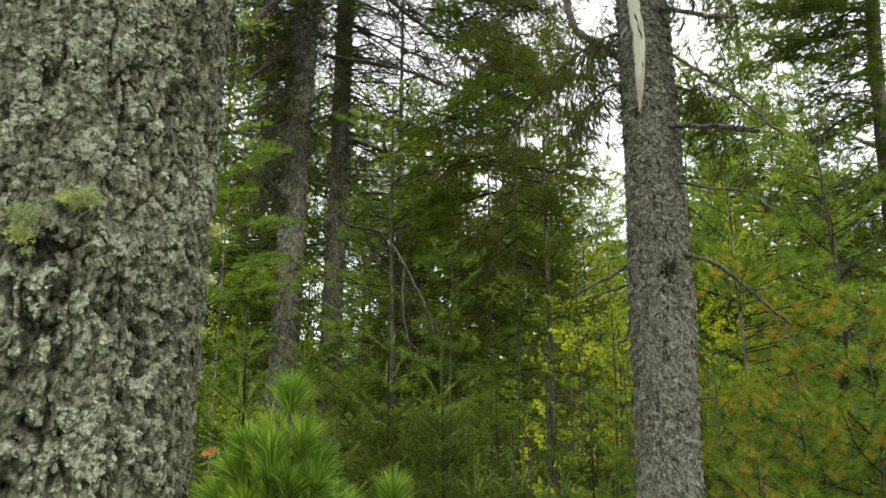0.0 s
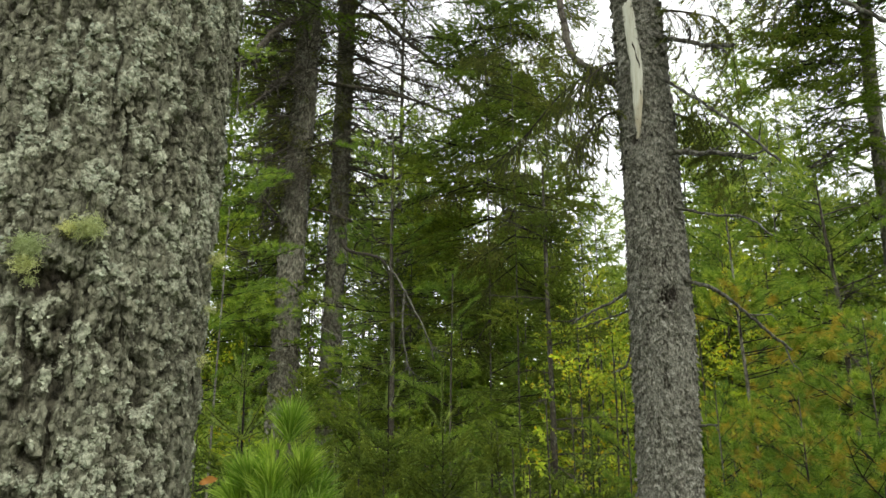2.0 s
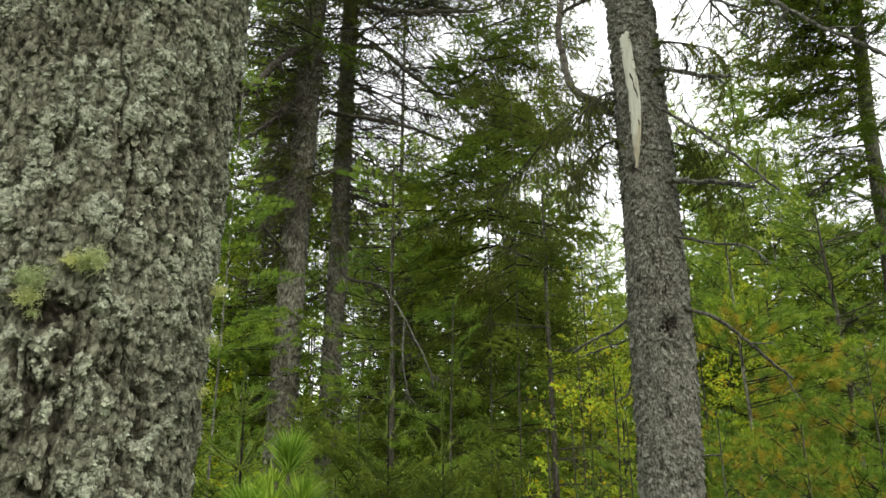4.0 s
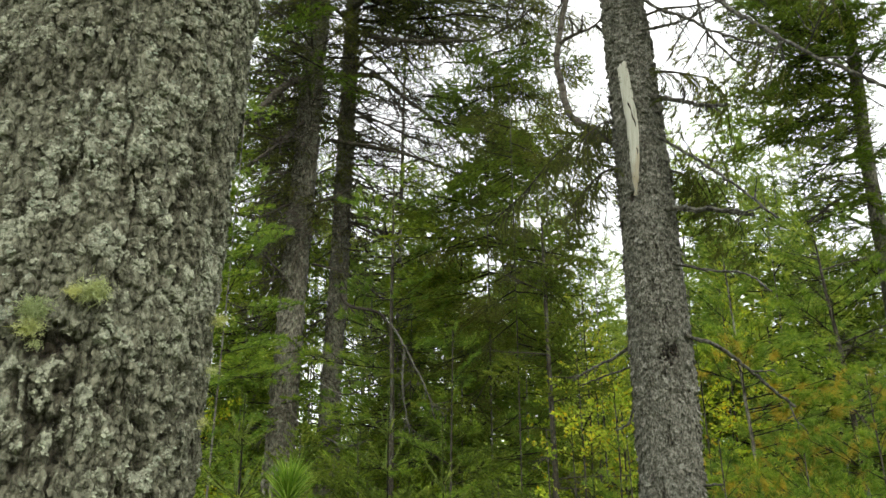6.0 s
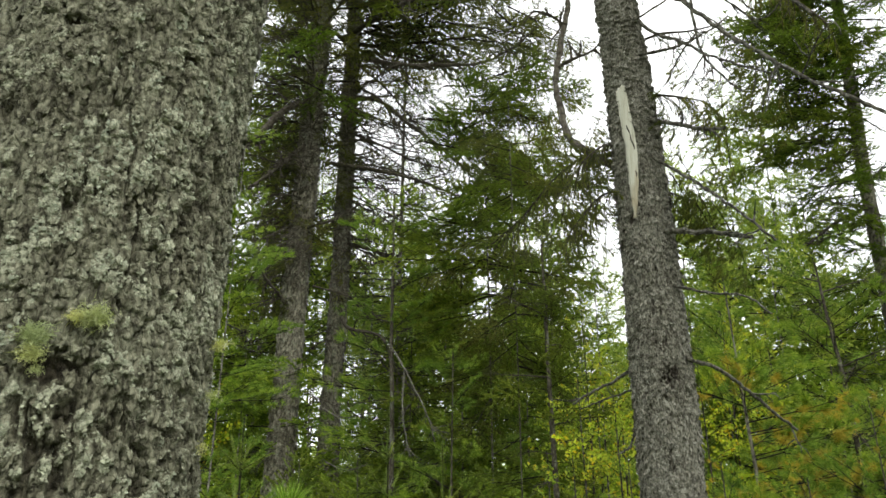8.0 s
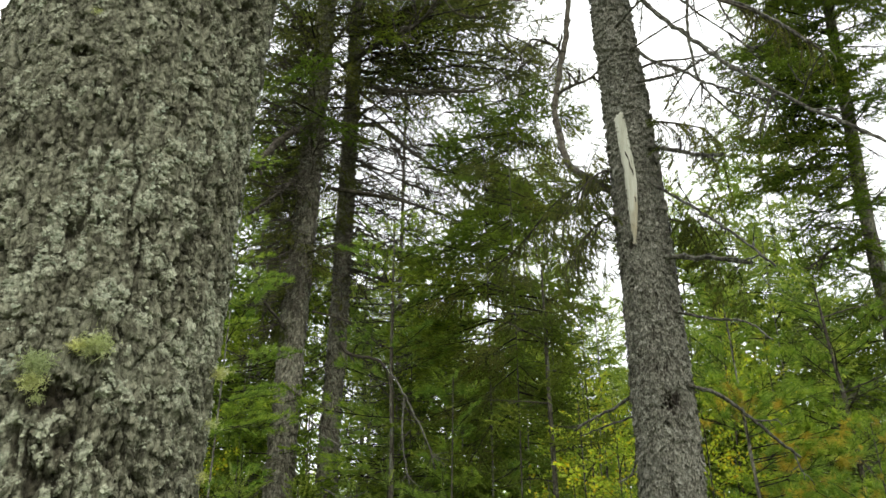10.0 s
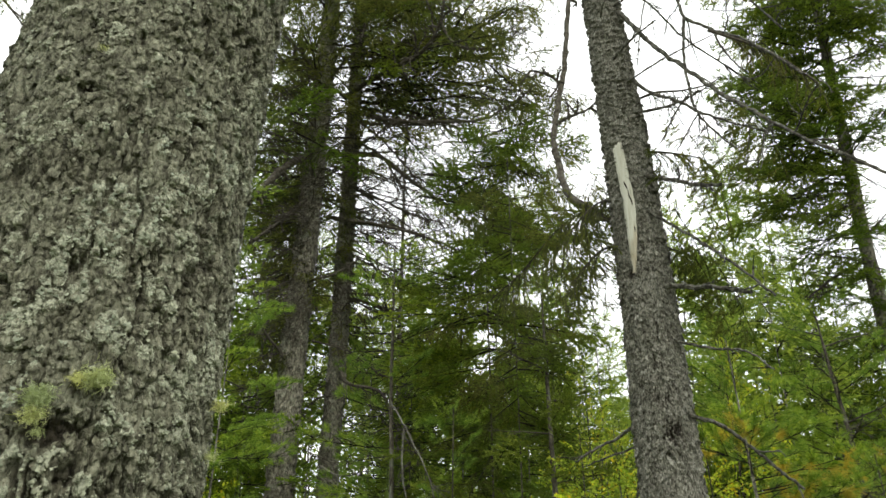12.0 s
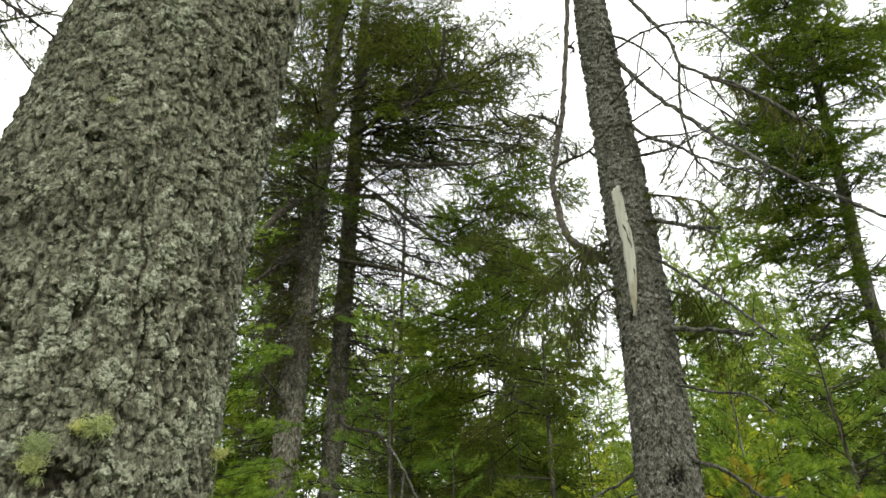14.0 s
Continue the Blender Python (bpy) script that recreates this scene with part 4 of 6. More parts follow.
    # long limbs high up
    for k, (pts, r0, r1, tw) in enumerate((
        ([S(17.2, 40.0, 3.22), S(19.7, 37.5, 3.1), S(22.6, 34.9, 3.0), S(25.6, 32.2, 2.9), S(29.0, 29.5, 2.8), S(31.4, 27.6, 2.75), S(36.5, 23.6, 2.65)], 0.0135, 0.006, 2),
        ([S(16.2, 46.5, 3.25), S(19.6, 43.8, 3.15), S(21.3, 42.0, 3.1), S(22.6, 40.3, 3.05), S(23.2, 38.6, 3.0), S(25.5, 37.1, 2.95), S(27.8, 35.9, 2.9), S(31.7, 32.5, 2.8)], 0.0135, 0.005, 3),
        ([S(23.1, 38.5, 3.0), S(22.6, 35.6, 2.98), S(22.6, 34.1, 2.95), S(23.0, 31.6, 2.95), S(24.3, 29.8, 2.92), S(25.6, 28.4, 2.9)], 0.0085, 0.004, 3),
        ([S(16.9, 41.8, 3.2), S(19.8, 40.4, 3.1), S(22.5, 37.5, 3.05), S(25.4, 34.9, 3.0), S(27.5, 33.1, 2.95)], 0.0075, 0.0035, 3),
        ([S(16.9, 40.4, 3.15), S(20.5, 41.4, 3.05), S(24.0, 41.4, 2.95), S(26.0, 40.9, 2.9), S(28.2, 39.1, 2.85), S(30.9, 35.9, 2.8)], 0.007, 0.004, 3),
    )):
        limb(tree, pts, r0, r1, twigs=tw + 4, seed=k + 0)
    # limbs beside the bare strip
    for k, (pts, r0, r1, tw) in enumerate((
        ([S(17.6, 35.0, 3.2), S(19.5, 33.6, 3.12), S(21.7, 32.6, 3.05), S(23.0, 31.7, 3.0), S(25.5, 30.4, 2.9), S(28.0, 29.2, 2.85)], 0.010, 0.004, 6),
        ([S(17.7, 27.6, 3.2), S(21.2, 26.6, 3.1), S(22.4, 26.2, 3.05), S(23.9, 26.0, 3.0)], 0.012, 0.008, 1),
        ([S(16.3, 36.6, 3.12), S(18.7, 38.1, 2.98), S(20.6, 38.8, 2.9)], 0.008, 0.0045, 0),
        ([S(17.4, 34.8, 3.15), S(21.3, 36.1, 3.05), S(25.2, 36.8, 2.95)], 0.006, 0.003, 3),
        ([S(18.3, 18.9, 3.2), S(21.5, 18.5, 3.1), S(24.9, 17.8, 3.0)], 0.015, 0.008, 2),
        ([S(17.5, 25.0, 3.2), S(18.2, 24.5, 3.17), S(20.8, 22.6, 3.1), S(23.3, 20.5, 3.0), S(24.9, 19.0, 2.95), S(26.4, 17.3, 2.9)], 0.0085, 0.005, 0),
        ([S(17.8, 32.4, 3.2), S(21.0, 32.5, 3.1), S(22.8, 32.9, 3.0), S(25.4, 33.8, 2.9)], 0.009, 0.003, 4),
        ([S(22.7, 33.2, 3.0), S(21.7, 32.4, 3.02), S(19.7, 30.0, 3.05)], 0.006, 0.003, 3),
        ([S(23.0, 31.5, 2.95), S(22.0, 30.4, 2.97), S(20.8, 29.0, 3.0)], 0.0045, 0.0025, 2),
        ([S(25.4, 37.0, 2.95), S(26.1, 35.3, 2.93), S(27.4, 33.7, 2.9)], 0.006, 0.003, 4),
        ([S(20.5, 41.4, 3.05), S(19.7, 39.9, 3.06), S(18.4, 35.8, 3.1)], 0.005, 0.003, 3),
        ([S(15.6, 39.8, 3.08), S(16.0, 40.7, 3.0), S(16.5, 41.4, 2.95)], 0.005, 0.003, 0),
    )):
        limb(tree, pts, r0, r1, twigs=tw + 3, seed=k + 5)
    # short lower limbs
    for k, (pts, r0, r1, tw) in enumerate((
        ([S(18.6, 14.7, 3.2), S(21.4, 13.9, 3.1), S(23.9, 13.4, 3.0), S(25.4, 12.0, 2.95)], 0.008, 0.003, 2),
        ([S(18.9, 9.2, 3.2), S(21.2, 8.2, 3.3), S(22.7, 6.9, 3.4), S(24.5, 5.0, 3.5), S(25.9, 3.7, 3.6)], 0.0105, 0.006, 0),
        ([S(19.2, -1.7, 3.15), S(20.6, -1.6, 3.05)], 0.006, 0.003, 0),
        ([S(14.9, 8.5, 3.3), S(12.9, 7.4, 3.3), S(11.3, 6.7, 3.3), S(10.2, 6.0, 3.3)], 0.009, 0.004, 5),
        ([S(14.8, 4.1, 3.3), S(14.2, 2.7, 3.25), S(13.3, 2.2, 3.2)], 0.007, 0.003, 2),
        ([S(15.0, 7.0, 3.3), S(12.4, 6.2, 3.35), S(10.8, 5.6, 3.4)], 0.006, 0.003, 2),
    )):
        limb(tree, pts, r0, r1, twigs=tw + 2, seed=k + 21)
    limb(tree, [S(15.9, 24.0, 3.32), S(14.3, 24.6, 3.4), S(12.5, 25.7, 3.6), S(11.0, 27.2, 3.9), S(10.6, 28.8, 4.05), S(10.3, 31.0, 4.2), S(10.8, 33.6, 4.3), S(11.8, 36.8, 4.4), S(12.3, 39.7, 4.5), S(12.9, 42.6, 4.6), S(13.8, 47.5, 4.7)], 0.022, 0.021, "long bare drooping branch", 4, 44, BARK_TWIG)
    # sparse hanging sprays still holding old needles
    rng = np.random.default_rng(77)
    # zones: how many, bearings, elevations, distances, which way they point
    places = []
    for n, a0, a1, e0, e1, d0, d1, way in ((18, 10.0, 15.0, 19.5, 30.0, 3.7, 3.35, 198), (4, 9.8, 12.2, 28.5, 34.5, 4.4, 4.4, 195), (8, 18.5, 22.6, 20.5, 30.0, 3.4, 3.25, 350), (7, 18.6, 27.0, 29.5, 33.5, 3.2, 2.95, 340)):
        for k in range(n):
            u = (k + rng.uniform(0.1, 0.9)) / n
            places.append((a0 + (a1 - a0) * u, rng.uniform(e0, e1), d0 + (d1 - d0) * u, way + rng.uniform(-25, 25), rng.uniform(0.45, 0.65)))
    for az, el, d, turn, L in places:
        part("hanging_spray", BOUGHS["spray"][rng.integers(3)], tree, "sparse spray of old dark needles", frame_at(S(az, el, d), radians(turn), radians(-58), rng.uniform(-0.5, 0.5), L / 0.6 * 0.8))
    # weeping boughs with long fine hanging twigs
    weeping(tree, [S(15.2, 25.0, 3.36), S(12.6, 25.3, 3.7), S(9.6, 23.6, 4.1), S(6.6, 20.6, 4.4), S(3.8, 18.4, 4.6)], 64, 0.42, 5, 0.45)
    weeping(tree, [S(15.6, 25.6, 3.35), S(14.2, 26.0, 3.25), S(12.6, 25.2, 3.2), S(11.0, 23.6, 3.2)], 34, 0.32, 8)
    weeping(tree, [S(15.4, 22.4, 3.35), S(13.8, 22.2, 3.3), S(12.2, 21.0, 3.25), S(10.8, 19.4, 3.25)], 26, 0.28, 9)
    weeping(tree, [S(17.4, 33.2, 3.3), S(19.6, 33.6, 3.2), S(22.0, 33.4, 3.1), S(24.6, 33.4, 3.0)], 16, 0.2, 10)
    weeping(tree, [S(17.8, 29.4, 3.3), S(20.0, 29.0, 3.3), S(22.6, 28.2, 3.3)], 24, 0.24, 11)
    weeping(tree, [S(25.0, 37.2, 2.96), S(27.8, 35.7, 2.9), S(30.0, 34.2, 2.86), S(32.4, 31.8, 2.8)], 52, 0.2, 12)
    weeping(tree, [S(18.0, 22.0, 3.35), S(19.4, 21.6, 3.6), S(21.0, 20.8, 3.8)], 16, 0.2, 7)
    return tree


def weeping(tree, points, twigs, drop, seed, lean=0.15):
    rng = np.random.default_rng(seed)
    s = Soup()
    p = curve_through(points, 40)
    s.tube(p, np.linspace(0.008, 0.003, 40), 6, 0)
    base, way, size = [], [], []
    along = norm(p[-1] - p[0])
    for k in range(twigs):
        i = int(rng.integers(8, 40))
        d = norm(along * rng.uniform(0, 2 * lean) + rng.normal(size=3) * [0.22, 0.22, 0.1] + [0, 0, -0.9])
        l = drop * rng.uniform(0.35, 1.1)
        q = curve_through([p[i], p[i] + norm(d + along * 0.5) * l * 0.5, p[i] + d * l + [0, 0, -0.1 * l]], 6)
        s.tube(q, np.linspace(0.0026, 0.0012, 6), 3, 0)
        n = int(l * 420)
        u = rng.random(n) * 4.99
        j = u.astype(int)
        base.append(q[j] + (q[j + 1] - q[j]) * (u - j)[:, None])
        way.append(norm(norm(q[j + 1] - q[j]) + rng.normal(size=(n, 3)) * 0.55))
    base, way = np.concatenate(base), np.concatenate(way)
    s.needles(base, way, 0.019 * rng.uniform(0.6, 1.2, len(base)), 0.0032, 1, rng)
    me = s.mesh("weeping_bough", [BARK_TWIG, SPRUCE_DARK])
    paint(me, "plate_shade", np.full(len(me.vertices), 0.2))
    part("weeping_bough", me, tree, "drooping bough with long hanging twigs")


build_scarred_spruce()


# ---- trees in general ----
def tree_of(name, label, D, rows, radii, tiers, group="", seed=0, bark=None, mat=None, ring=20, rise=0.05, chips=0):
    """A tree on a bole line. tiers: (kind, z from, z to, how many, length low, length high, pitch low, pitch high[, bearing, width])."""
    rng = np.random.default_rng(seed + 300)
    line = np.array(bole_line(rows, D))
    ground = base_of(line[0, 0], line[0, 1]) - 0.12
    line[0, 2] = ground
    root = line[0].copy()
    tree = thing(name, root, label, "tree", group)
    local = line - root
    zs = np.arange(0, local[-1, 2], rise)
    me = trunk_mesh("bole", local, radii, zs, np.linspace(0, 2 * np.pi, ring, endpoint=False), bark or coarse_bark(radii[1] * 0.15, seed), radii[1], [mat or BARK_FAR])
    trunk = part("trunk", me, tree)
    if chips:
        rough = bark or coarse_bark(radii[1] * 0.15, seed)
        plates = flakes(local, radii, math.atan2(-root[1], -root[0]), radii[1], rough, 1.0, 11.0, chips, 0.012, 0.034, 1.8, 0.7, seed + 60, mat or BARK_FAR, lambda l, h, u: u < 0.8)
        tagged(part("loose_bark", plates, trunk, "rough dark bark plates"), kind="stuff")
    for tier in tiers:
        kind, z0, z1, count, l0, l1, p0, p1 = tier[:8]
        middle, width = tier[8:] if len(tier) > 8 else (None, None)
        word = "dead_branch" if kind.startswith("dead") else "bough"
        for k in range(count):
            t = (k + rng.uniform(0, 0.9)) / count
            z = z0 + (z1 - z0) * t - root[2]
            az = rng.uniform(0, 2 * math.pi) if middle is None else radians(90 - middle + rng.uniform(-width, width))
            L = (l0 + (l1 - l0) * t) * rng.uniform(0.75, 1.15)
            x, y = np.interp(z, local[:, 2], local[:, 0]), np.interp(z, local[:, 2], local[:, 1])
            sort = grown(kind, L)
            me = BOUGHS[sort][rng.integers(len(BOUGHS[sort]))]
            part(word, me, tree, "", frame_at((x, y, z), az, radians(p0 + (p1 - p0) * t + rng.uniform(-8, 8)), rng.uniform(-0.7, 0.7), L / NOMINAL[sort]))
    return tree


# ---- the pair of tall spruces ----
pair_a = tree_of("spruce_tree", "tall spruce with dark furrowed bark and dead lower branches", 9.5,
                 [(-12.5, 0), (-12.4, 1.7), (-12.2, 3.45), (-11.7, 6.0), (-11.5, 7.3), (-11.1, 9.6), (-10.7, 15)], [0.22, 0.165, 0.155, 0.145, 0.14, 0.115, 0.02],
                 [("dead", 1.4, 7.5, 44, 0.6, 1.3, -25, 15), ("spruce_old", 3.6, 8.2, 14, 0.75, 0.95, -40, -10, 175, 75), ("dead", 4.0, 9.5, 60, 0.7, 1.2, -40, 25), ("dead", 4.2, 7.4, 34, 1.0, 1.4, -30, 20, 250, 90), ("sparse", 7.0, 11.0, 10, 1.5, 1.7, -8, 15, 168, 60), ("sparse", 6.0, 8.4, 8, 1.6, 2.1, -8, 12), ("spruce_old", 8.0, 11.5, 14, 1.7, 1.4, -15, 10), ("spruce_old", 9.2, 12.0, 14, 1.3, 1.2, -20, 5, 190, 110), ("spruce", 8.8, 11.8, 5, 1.2, 1.1, -20, 10, 168, 70), ("spruce_old", 4.2, 8.6, 20, 1.1, 1.4, -22, 5, 285, 45), ("spruce_old", 5.0, 8.0, 10, 0.8, 1.0, -30, -5), ("spruce_old", 3.4, 7.2, 14, 1.0, 1.3, -25, 5, 295, 40), ("spruce", 6.0, 9.5, 6, 1.3, 1.4, -10, 5, 272, 42), ("spruce_long", 8.0, 12.0, 13, 2.2, 1.4, 0, 25), ("far_dark", 11.3, 15, 16, 1.4, 0.4, 15, 45)], "tall spruces", 1, ring=84, rise=0.03, chips=7000)
pair_b = tree_of("spruce_tree", "slimmer tall spruce with grey bark and bare limbs", 10.5,
                 [(-8.9, 0), (-8.8, 2.8), (-8.6, 3.7), (-8.4, 7.3), (-8.2, 10.4), (-8.0, 15)], [0.17, 0.13, 0.125, 0.115, 0.09, 0.02],
                 [("dead", 1.6, 8.5, 50, 0.6, 1.4, -25, 15), ("spruce_old", 4.2, 8.4, 12, 0.7, 0.9, -40, -10, 180, 75), ("dead", 4.6, 10, 60, 0.8, 1.3, -35, 25), ("dead", 5.0, 7.6, 26, 1.3, 1.6, -30, 15, 95, 80), ("dead_long", 5.6, 8.6, 8, 1.8, 2.4, -25, 0, 85, 60), ("sparse", 7.4, 11.5, 8, 1.5, 1.7, -8, 15, 168, 60), ("spruce_old", 8.2, 12.0, 16, 1.8, 1.6, -15, 10, 100, 70), ("spruce_old", 9.8, 12.4, 10, 1.2, 1.1, -20, 5, 170, 90), ("sparse", 8.9, 12.0, 13, 3.5, 2.8, -2, 18, 85, 50), ("spruce_long", 8.6, 12.0, 9, 2.6, 2.0, 0, 15, 85, 60), ("sparse", 8.4, 11.5, 12, 2.2, 1.5, 0, 25), ("sparse", 8.4, 9.8, 9, 3.7, 3.6, 0, 14, 92, 26), ("far_dark", 11.3, 15, 16, 1.4, 0.4, 15, 45)], "tall spruces", 2, ring=70, rise=0.03, chips=6000)
for k, (pts, r0, r1) in enumerate((
    ([(-10.4, 29.7, 10.0), (-5.4, 29.7, 9.8), (-3.5, 28.4, 9.7), (-0.3, 26.4, 9.6), (1.9, 24.6, 9.2), (4.6, 22.2, 8.8)], 0.042, 0.012),
    ([(-10.2, 24.8, 9.6), (-5.6, 24.4, 9.5), (-2.9, 23.9, 9.4), (-0.3, 23.1, 9.2), (1.7, 22.3, 8.9)], 0.036, 0.010),
    ([(-9.3, 34.2, 10.3), (-5.7, 36.3, 9.4), (-2.8, 37.6, 8.9), (-1.3, 38.6, 8.6), (-0.2, 40.3, 8.3), (0.2, 43.3, 8.0)], 0.05, 0.020),
    ([(-8.2, 33.2, 10.5), (-4.6, 32.7, 9.4), (0.2, 32.7, 8.9), (4.0, 32.9, 8.7), (6.4, 33.8, 8.6), (9.0, 35.3, 8.5)], 0.045, 0.014),
    ([(-8.6, 20.4, 10.5), (-5.0, 20.1, 10.2), (-3.1, 19.9, 10.0), (-1.0, 18.9, 10.0)], 0.030, 0.009),
    ([(-8.2, 27.2, 10.5), (-5.2, 26.3, 10.2), (-3.0, 25.4, 10.0), (1.0, 24.4, 9.6)], 0.024, 0.008),
    ([(-8.2, 31.0, 10.5), (-5.4, 29.7, 10.2), (-4.4, 28.4, 10.1), (-3.0, 26.8, 10.0), (-1.2, 24.6, 10.0)], 0.026, 0.008),
    ([(-8.2, 32.6, 10.5), (-5.9, 31.3, 10.2), (-4.5, 30.2, 10.0), (-1.7, 27.4, 9.9), (0.6, 25.2, 9.8)], 0.024, 0.008),
    ([(-0.2, 40.3, 8.3), (1.2, 38.6, 8.3), (5.2, 38.3, 8.3), (8.0, 39.6, 8.3)], 0.026, 0.008),
    ([(-8.6, 14.6, 10.5), (-7.9, 12.0, 10.2), (-5.1, 11.2, 9.8), (-3.8, 8.7, 9.4), (-2.2, 6.9, 9.0)], 0.034, 0.012),
    ([(-8.6, 18.6, 10.5), (-4.9, 17.7, 10.2), (-2.4, 16.4, 10.0), (-0.7, 15.7, 9.8)], 0.036, 0.014),
    ([(-10.7, 15.0, 9.4), (-8.0, 14.4, 9.3), (-4.9, 12.4, 9.2)], 0.016, 0.008),
)):
    limb(pair_b, [spot(*q) - np.array(pair_b.location) for q in pts], r0, r1, "bare curved grey limb", 24, 60 + k, BARK_TWIG, reach=2.4)
for k, (pts, r0, r1) in enumerate((
    ([(-11.6, 29.9, 9.5), (-12.4, 29.4, 9.3), (-14.3, 28.3, 9.0), (-15.9, 26.6, 8.8), (-18.5, 25.0, 8.4)], 0.054, 0.042),
    ([(-11.7, 26.2, 9.5), (-12.5, 25.7, 9.3), (-14.4, 23.9, 9.1), (-16.5, 22.2, 9.0)], 0.034, 0.018),
    ([(-9.2, 34.3, 9.6), (-12.4, 35.4, 9.2), (-15.6, 36.5, 8.8)], 0.026, 0.016),
    ([(-11.2, 35.0, 9.5), (-12.2, 35.9, 9.3), (-13.5, 37.1, 9.1), (-15.4, 38.3, 8.9)], 0.032, 0.02),
    ([(-11.3, 34.8, 9.5), (-10.1, 36.3, 9.2), (-8.3, 38.1, 9.0), (-7.7, 40.0, 8.9)], 0.028, 0.014),
    ([(-12.0, 19.3, 9.5), (-11.1, 19.7, 9.3), (-8.6, 20.7, 9.1), (-7.2, 21.7, 9.0)], 0.022, 0.010),
    ([(-12.3, 12.8, 9.5), (-13.4, 14.3, 9.2), (-14.7, 15.7, 9.0), (-15.6, 18.0, 8.9)], 0.024, 0.012),
)):
    limb(pair_a, [spot(*q) - np.array(pair_a.location) for q in pts], r0, r1, "thick dark bare limb" if k == 0 else "bare curved grey limb", 16, 81 + k, BARK_TWIG, reach=2.4)

pads = np.random.default_rng(411)
for count, a0, a1, e0, e1 in ((19, -3.5, 5.5, 26.5, 32.0), (5, 0.0, 7.0, 22.5, 26.0), (9, -2.0, 6.5, 34.5, 40.0), (2, -14.5, -13.0, 30.5, 32.5)):
    for k in range(count):
        at = spot(a0 + (a1 - a0) * (k + pads.uniform(0, 1)) / count, pads.uniform(e0, e1), pads.uniform(8.0, 9.0)) - np.array(pair_b.location)
        kind = "spruce_old" if e0 > 32 else ("pad", "spruce", "spruce_old")[k % 3]
        part("bough", BOUGHS[kind][pads.integers(4)], pair_b, "", frame_at(at, radians(pads.uniform(-70, 70)), radians(pads.uniform(-18, 5)), pads.uniform(-0.6, 0.6), pads.uniform(0.85, 1.15)))

# ---- the tall spruce beyond on the other side ----
edge = tree_of("spruce_tree", "tall spruce with sparse green boughs and bare lower limbs", 11.0,
               [(32.7, 0), (32.7, 3.5), (32.8, 5.9), (33.0, 6.7), (33.3, 8.8), (33.8, 13)], [0.13, 0.09, 0.085, 0.08, 0.065, 0.02],
               [("dead_long", 3.6, 6.6, 10, 1.2, 1.8, -12, 8), ("fir", 4.5, 6.6, 4, 1.0, 1.3, -5, 8), ("pad", 3.4, 5.0, 5, 1.3, 1.3, -8, 5, 255, 60), ("pad", 5.4, 7.0, 4, 1.2, 1.4, -8, 12), ("pad", 6.6, 8.8, 13, 1.9, 1.9, -14, 5, 272, 45), ("pad", 5.2, 7.4, 9, 1.8, 1.9, -12, 5, 268, 35), ("dead", 5.0, 8.8, 20, 1.0, 1.4, -20, 20), ("pad", 7.2, 9.6, 11, 1.3, 1.4, -16, 2, 212, 55), ("pad", 8.6, 11.5, 36, 2.0, 1.7, -12, 8), ("far_dark", 9.5, 13, 24, 1.5, 0.5, 5, 35)], "tall spruces", 3, ring=30)
for k, pts in enumerate((((32.6, 22.4, 11.0), (30.5, 21.7, 10.6), (29.2, 21.0, 10.4)), ((32.7, 23.7, 11.0), (31.4, 24.2, 10.8), (30.0, 24.2, 10.6)), ((32.5, 18.4, 11.0), (30.2, 17.6, 10.6), (28.4, 16.5, 10.3)), ((33.0, 25.0, 11.0), (30.6, 27.0, 10.8), (28.6, 27.6, 10.6)))):
    limb(edge, [spot(*q) - np.array(edge.location) for q in pts], 0.03, 0.012, "bare grey forking limb", 12, 170 + k, BARK_TWIG)
tree_of("spruce_tree", "thin half-dead spruce with bare grey twigs", 12.0,
        [(-3.6, 0), (-3.6, 5), (-3.4, 10)], [0.06, 0.035, 0.012],
        [("dead_long", 3.0, 9.5, 44, 1.9, 1.2, -15, 20), ("spruce_old", 6.4, 10, 10, 1.4, 0.6, -10, 20)], "tall spruces", 11)
# ---- the dark weeping spruce in the middle ----
tree_of("spruce_tree", "dark spruce with drooping brownish green sprays", 7.6,
        [(3.8, 0), (3.8, 3.0), (3.6, 6.3)], [0.012, 0.008, 0.004],
        [("spruce_old", 2.2, 4.8, 11, 1.2, 1.2, -14, -8), ("fir", 1.4, 3.0, 6, 1.1, 1.1, -10, 0), ("pad", 3.4, 5.2, 8, 1.4, 1.3, -12, 0), ("spruce", 3.0, 5.2, 8, 1.3, 1.2, -10, 0), ("fir", 2.6, 4.8, 10, 1.1, 1.1, -10, 0), ("pad", 4.8, 6.1, 7, 1.2, 0.8, -10, 10), ("spruce", 5.6, 6.3, 8, 0.8, 0.3, 10, 45), ("pine", 0.5, 1.9, 10, 0.9, 0.9, -5, 15)], "young spruces", 5, None, BARK_TWIG)
tree_of("spruce_tree", "dark young spruce with thin drooping boughs", 6.4,
        [(6.0, 0), (6.0, 2.5), (5.9, 5.2)], [0.008, 0.005, 0.003],
        [("spruce_old", 2.4, 5.0, 24, 0.95, 0.6, -22, 5), ("spruce", 2.4, 4.8, 18, 0.8, 0.4, -10, 15), ("fir", 0.5, 2.2, 8, 0.6, 0.6, -5, 5)], "young spruces", 6, None, BARK_TWIG)
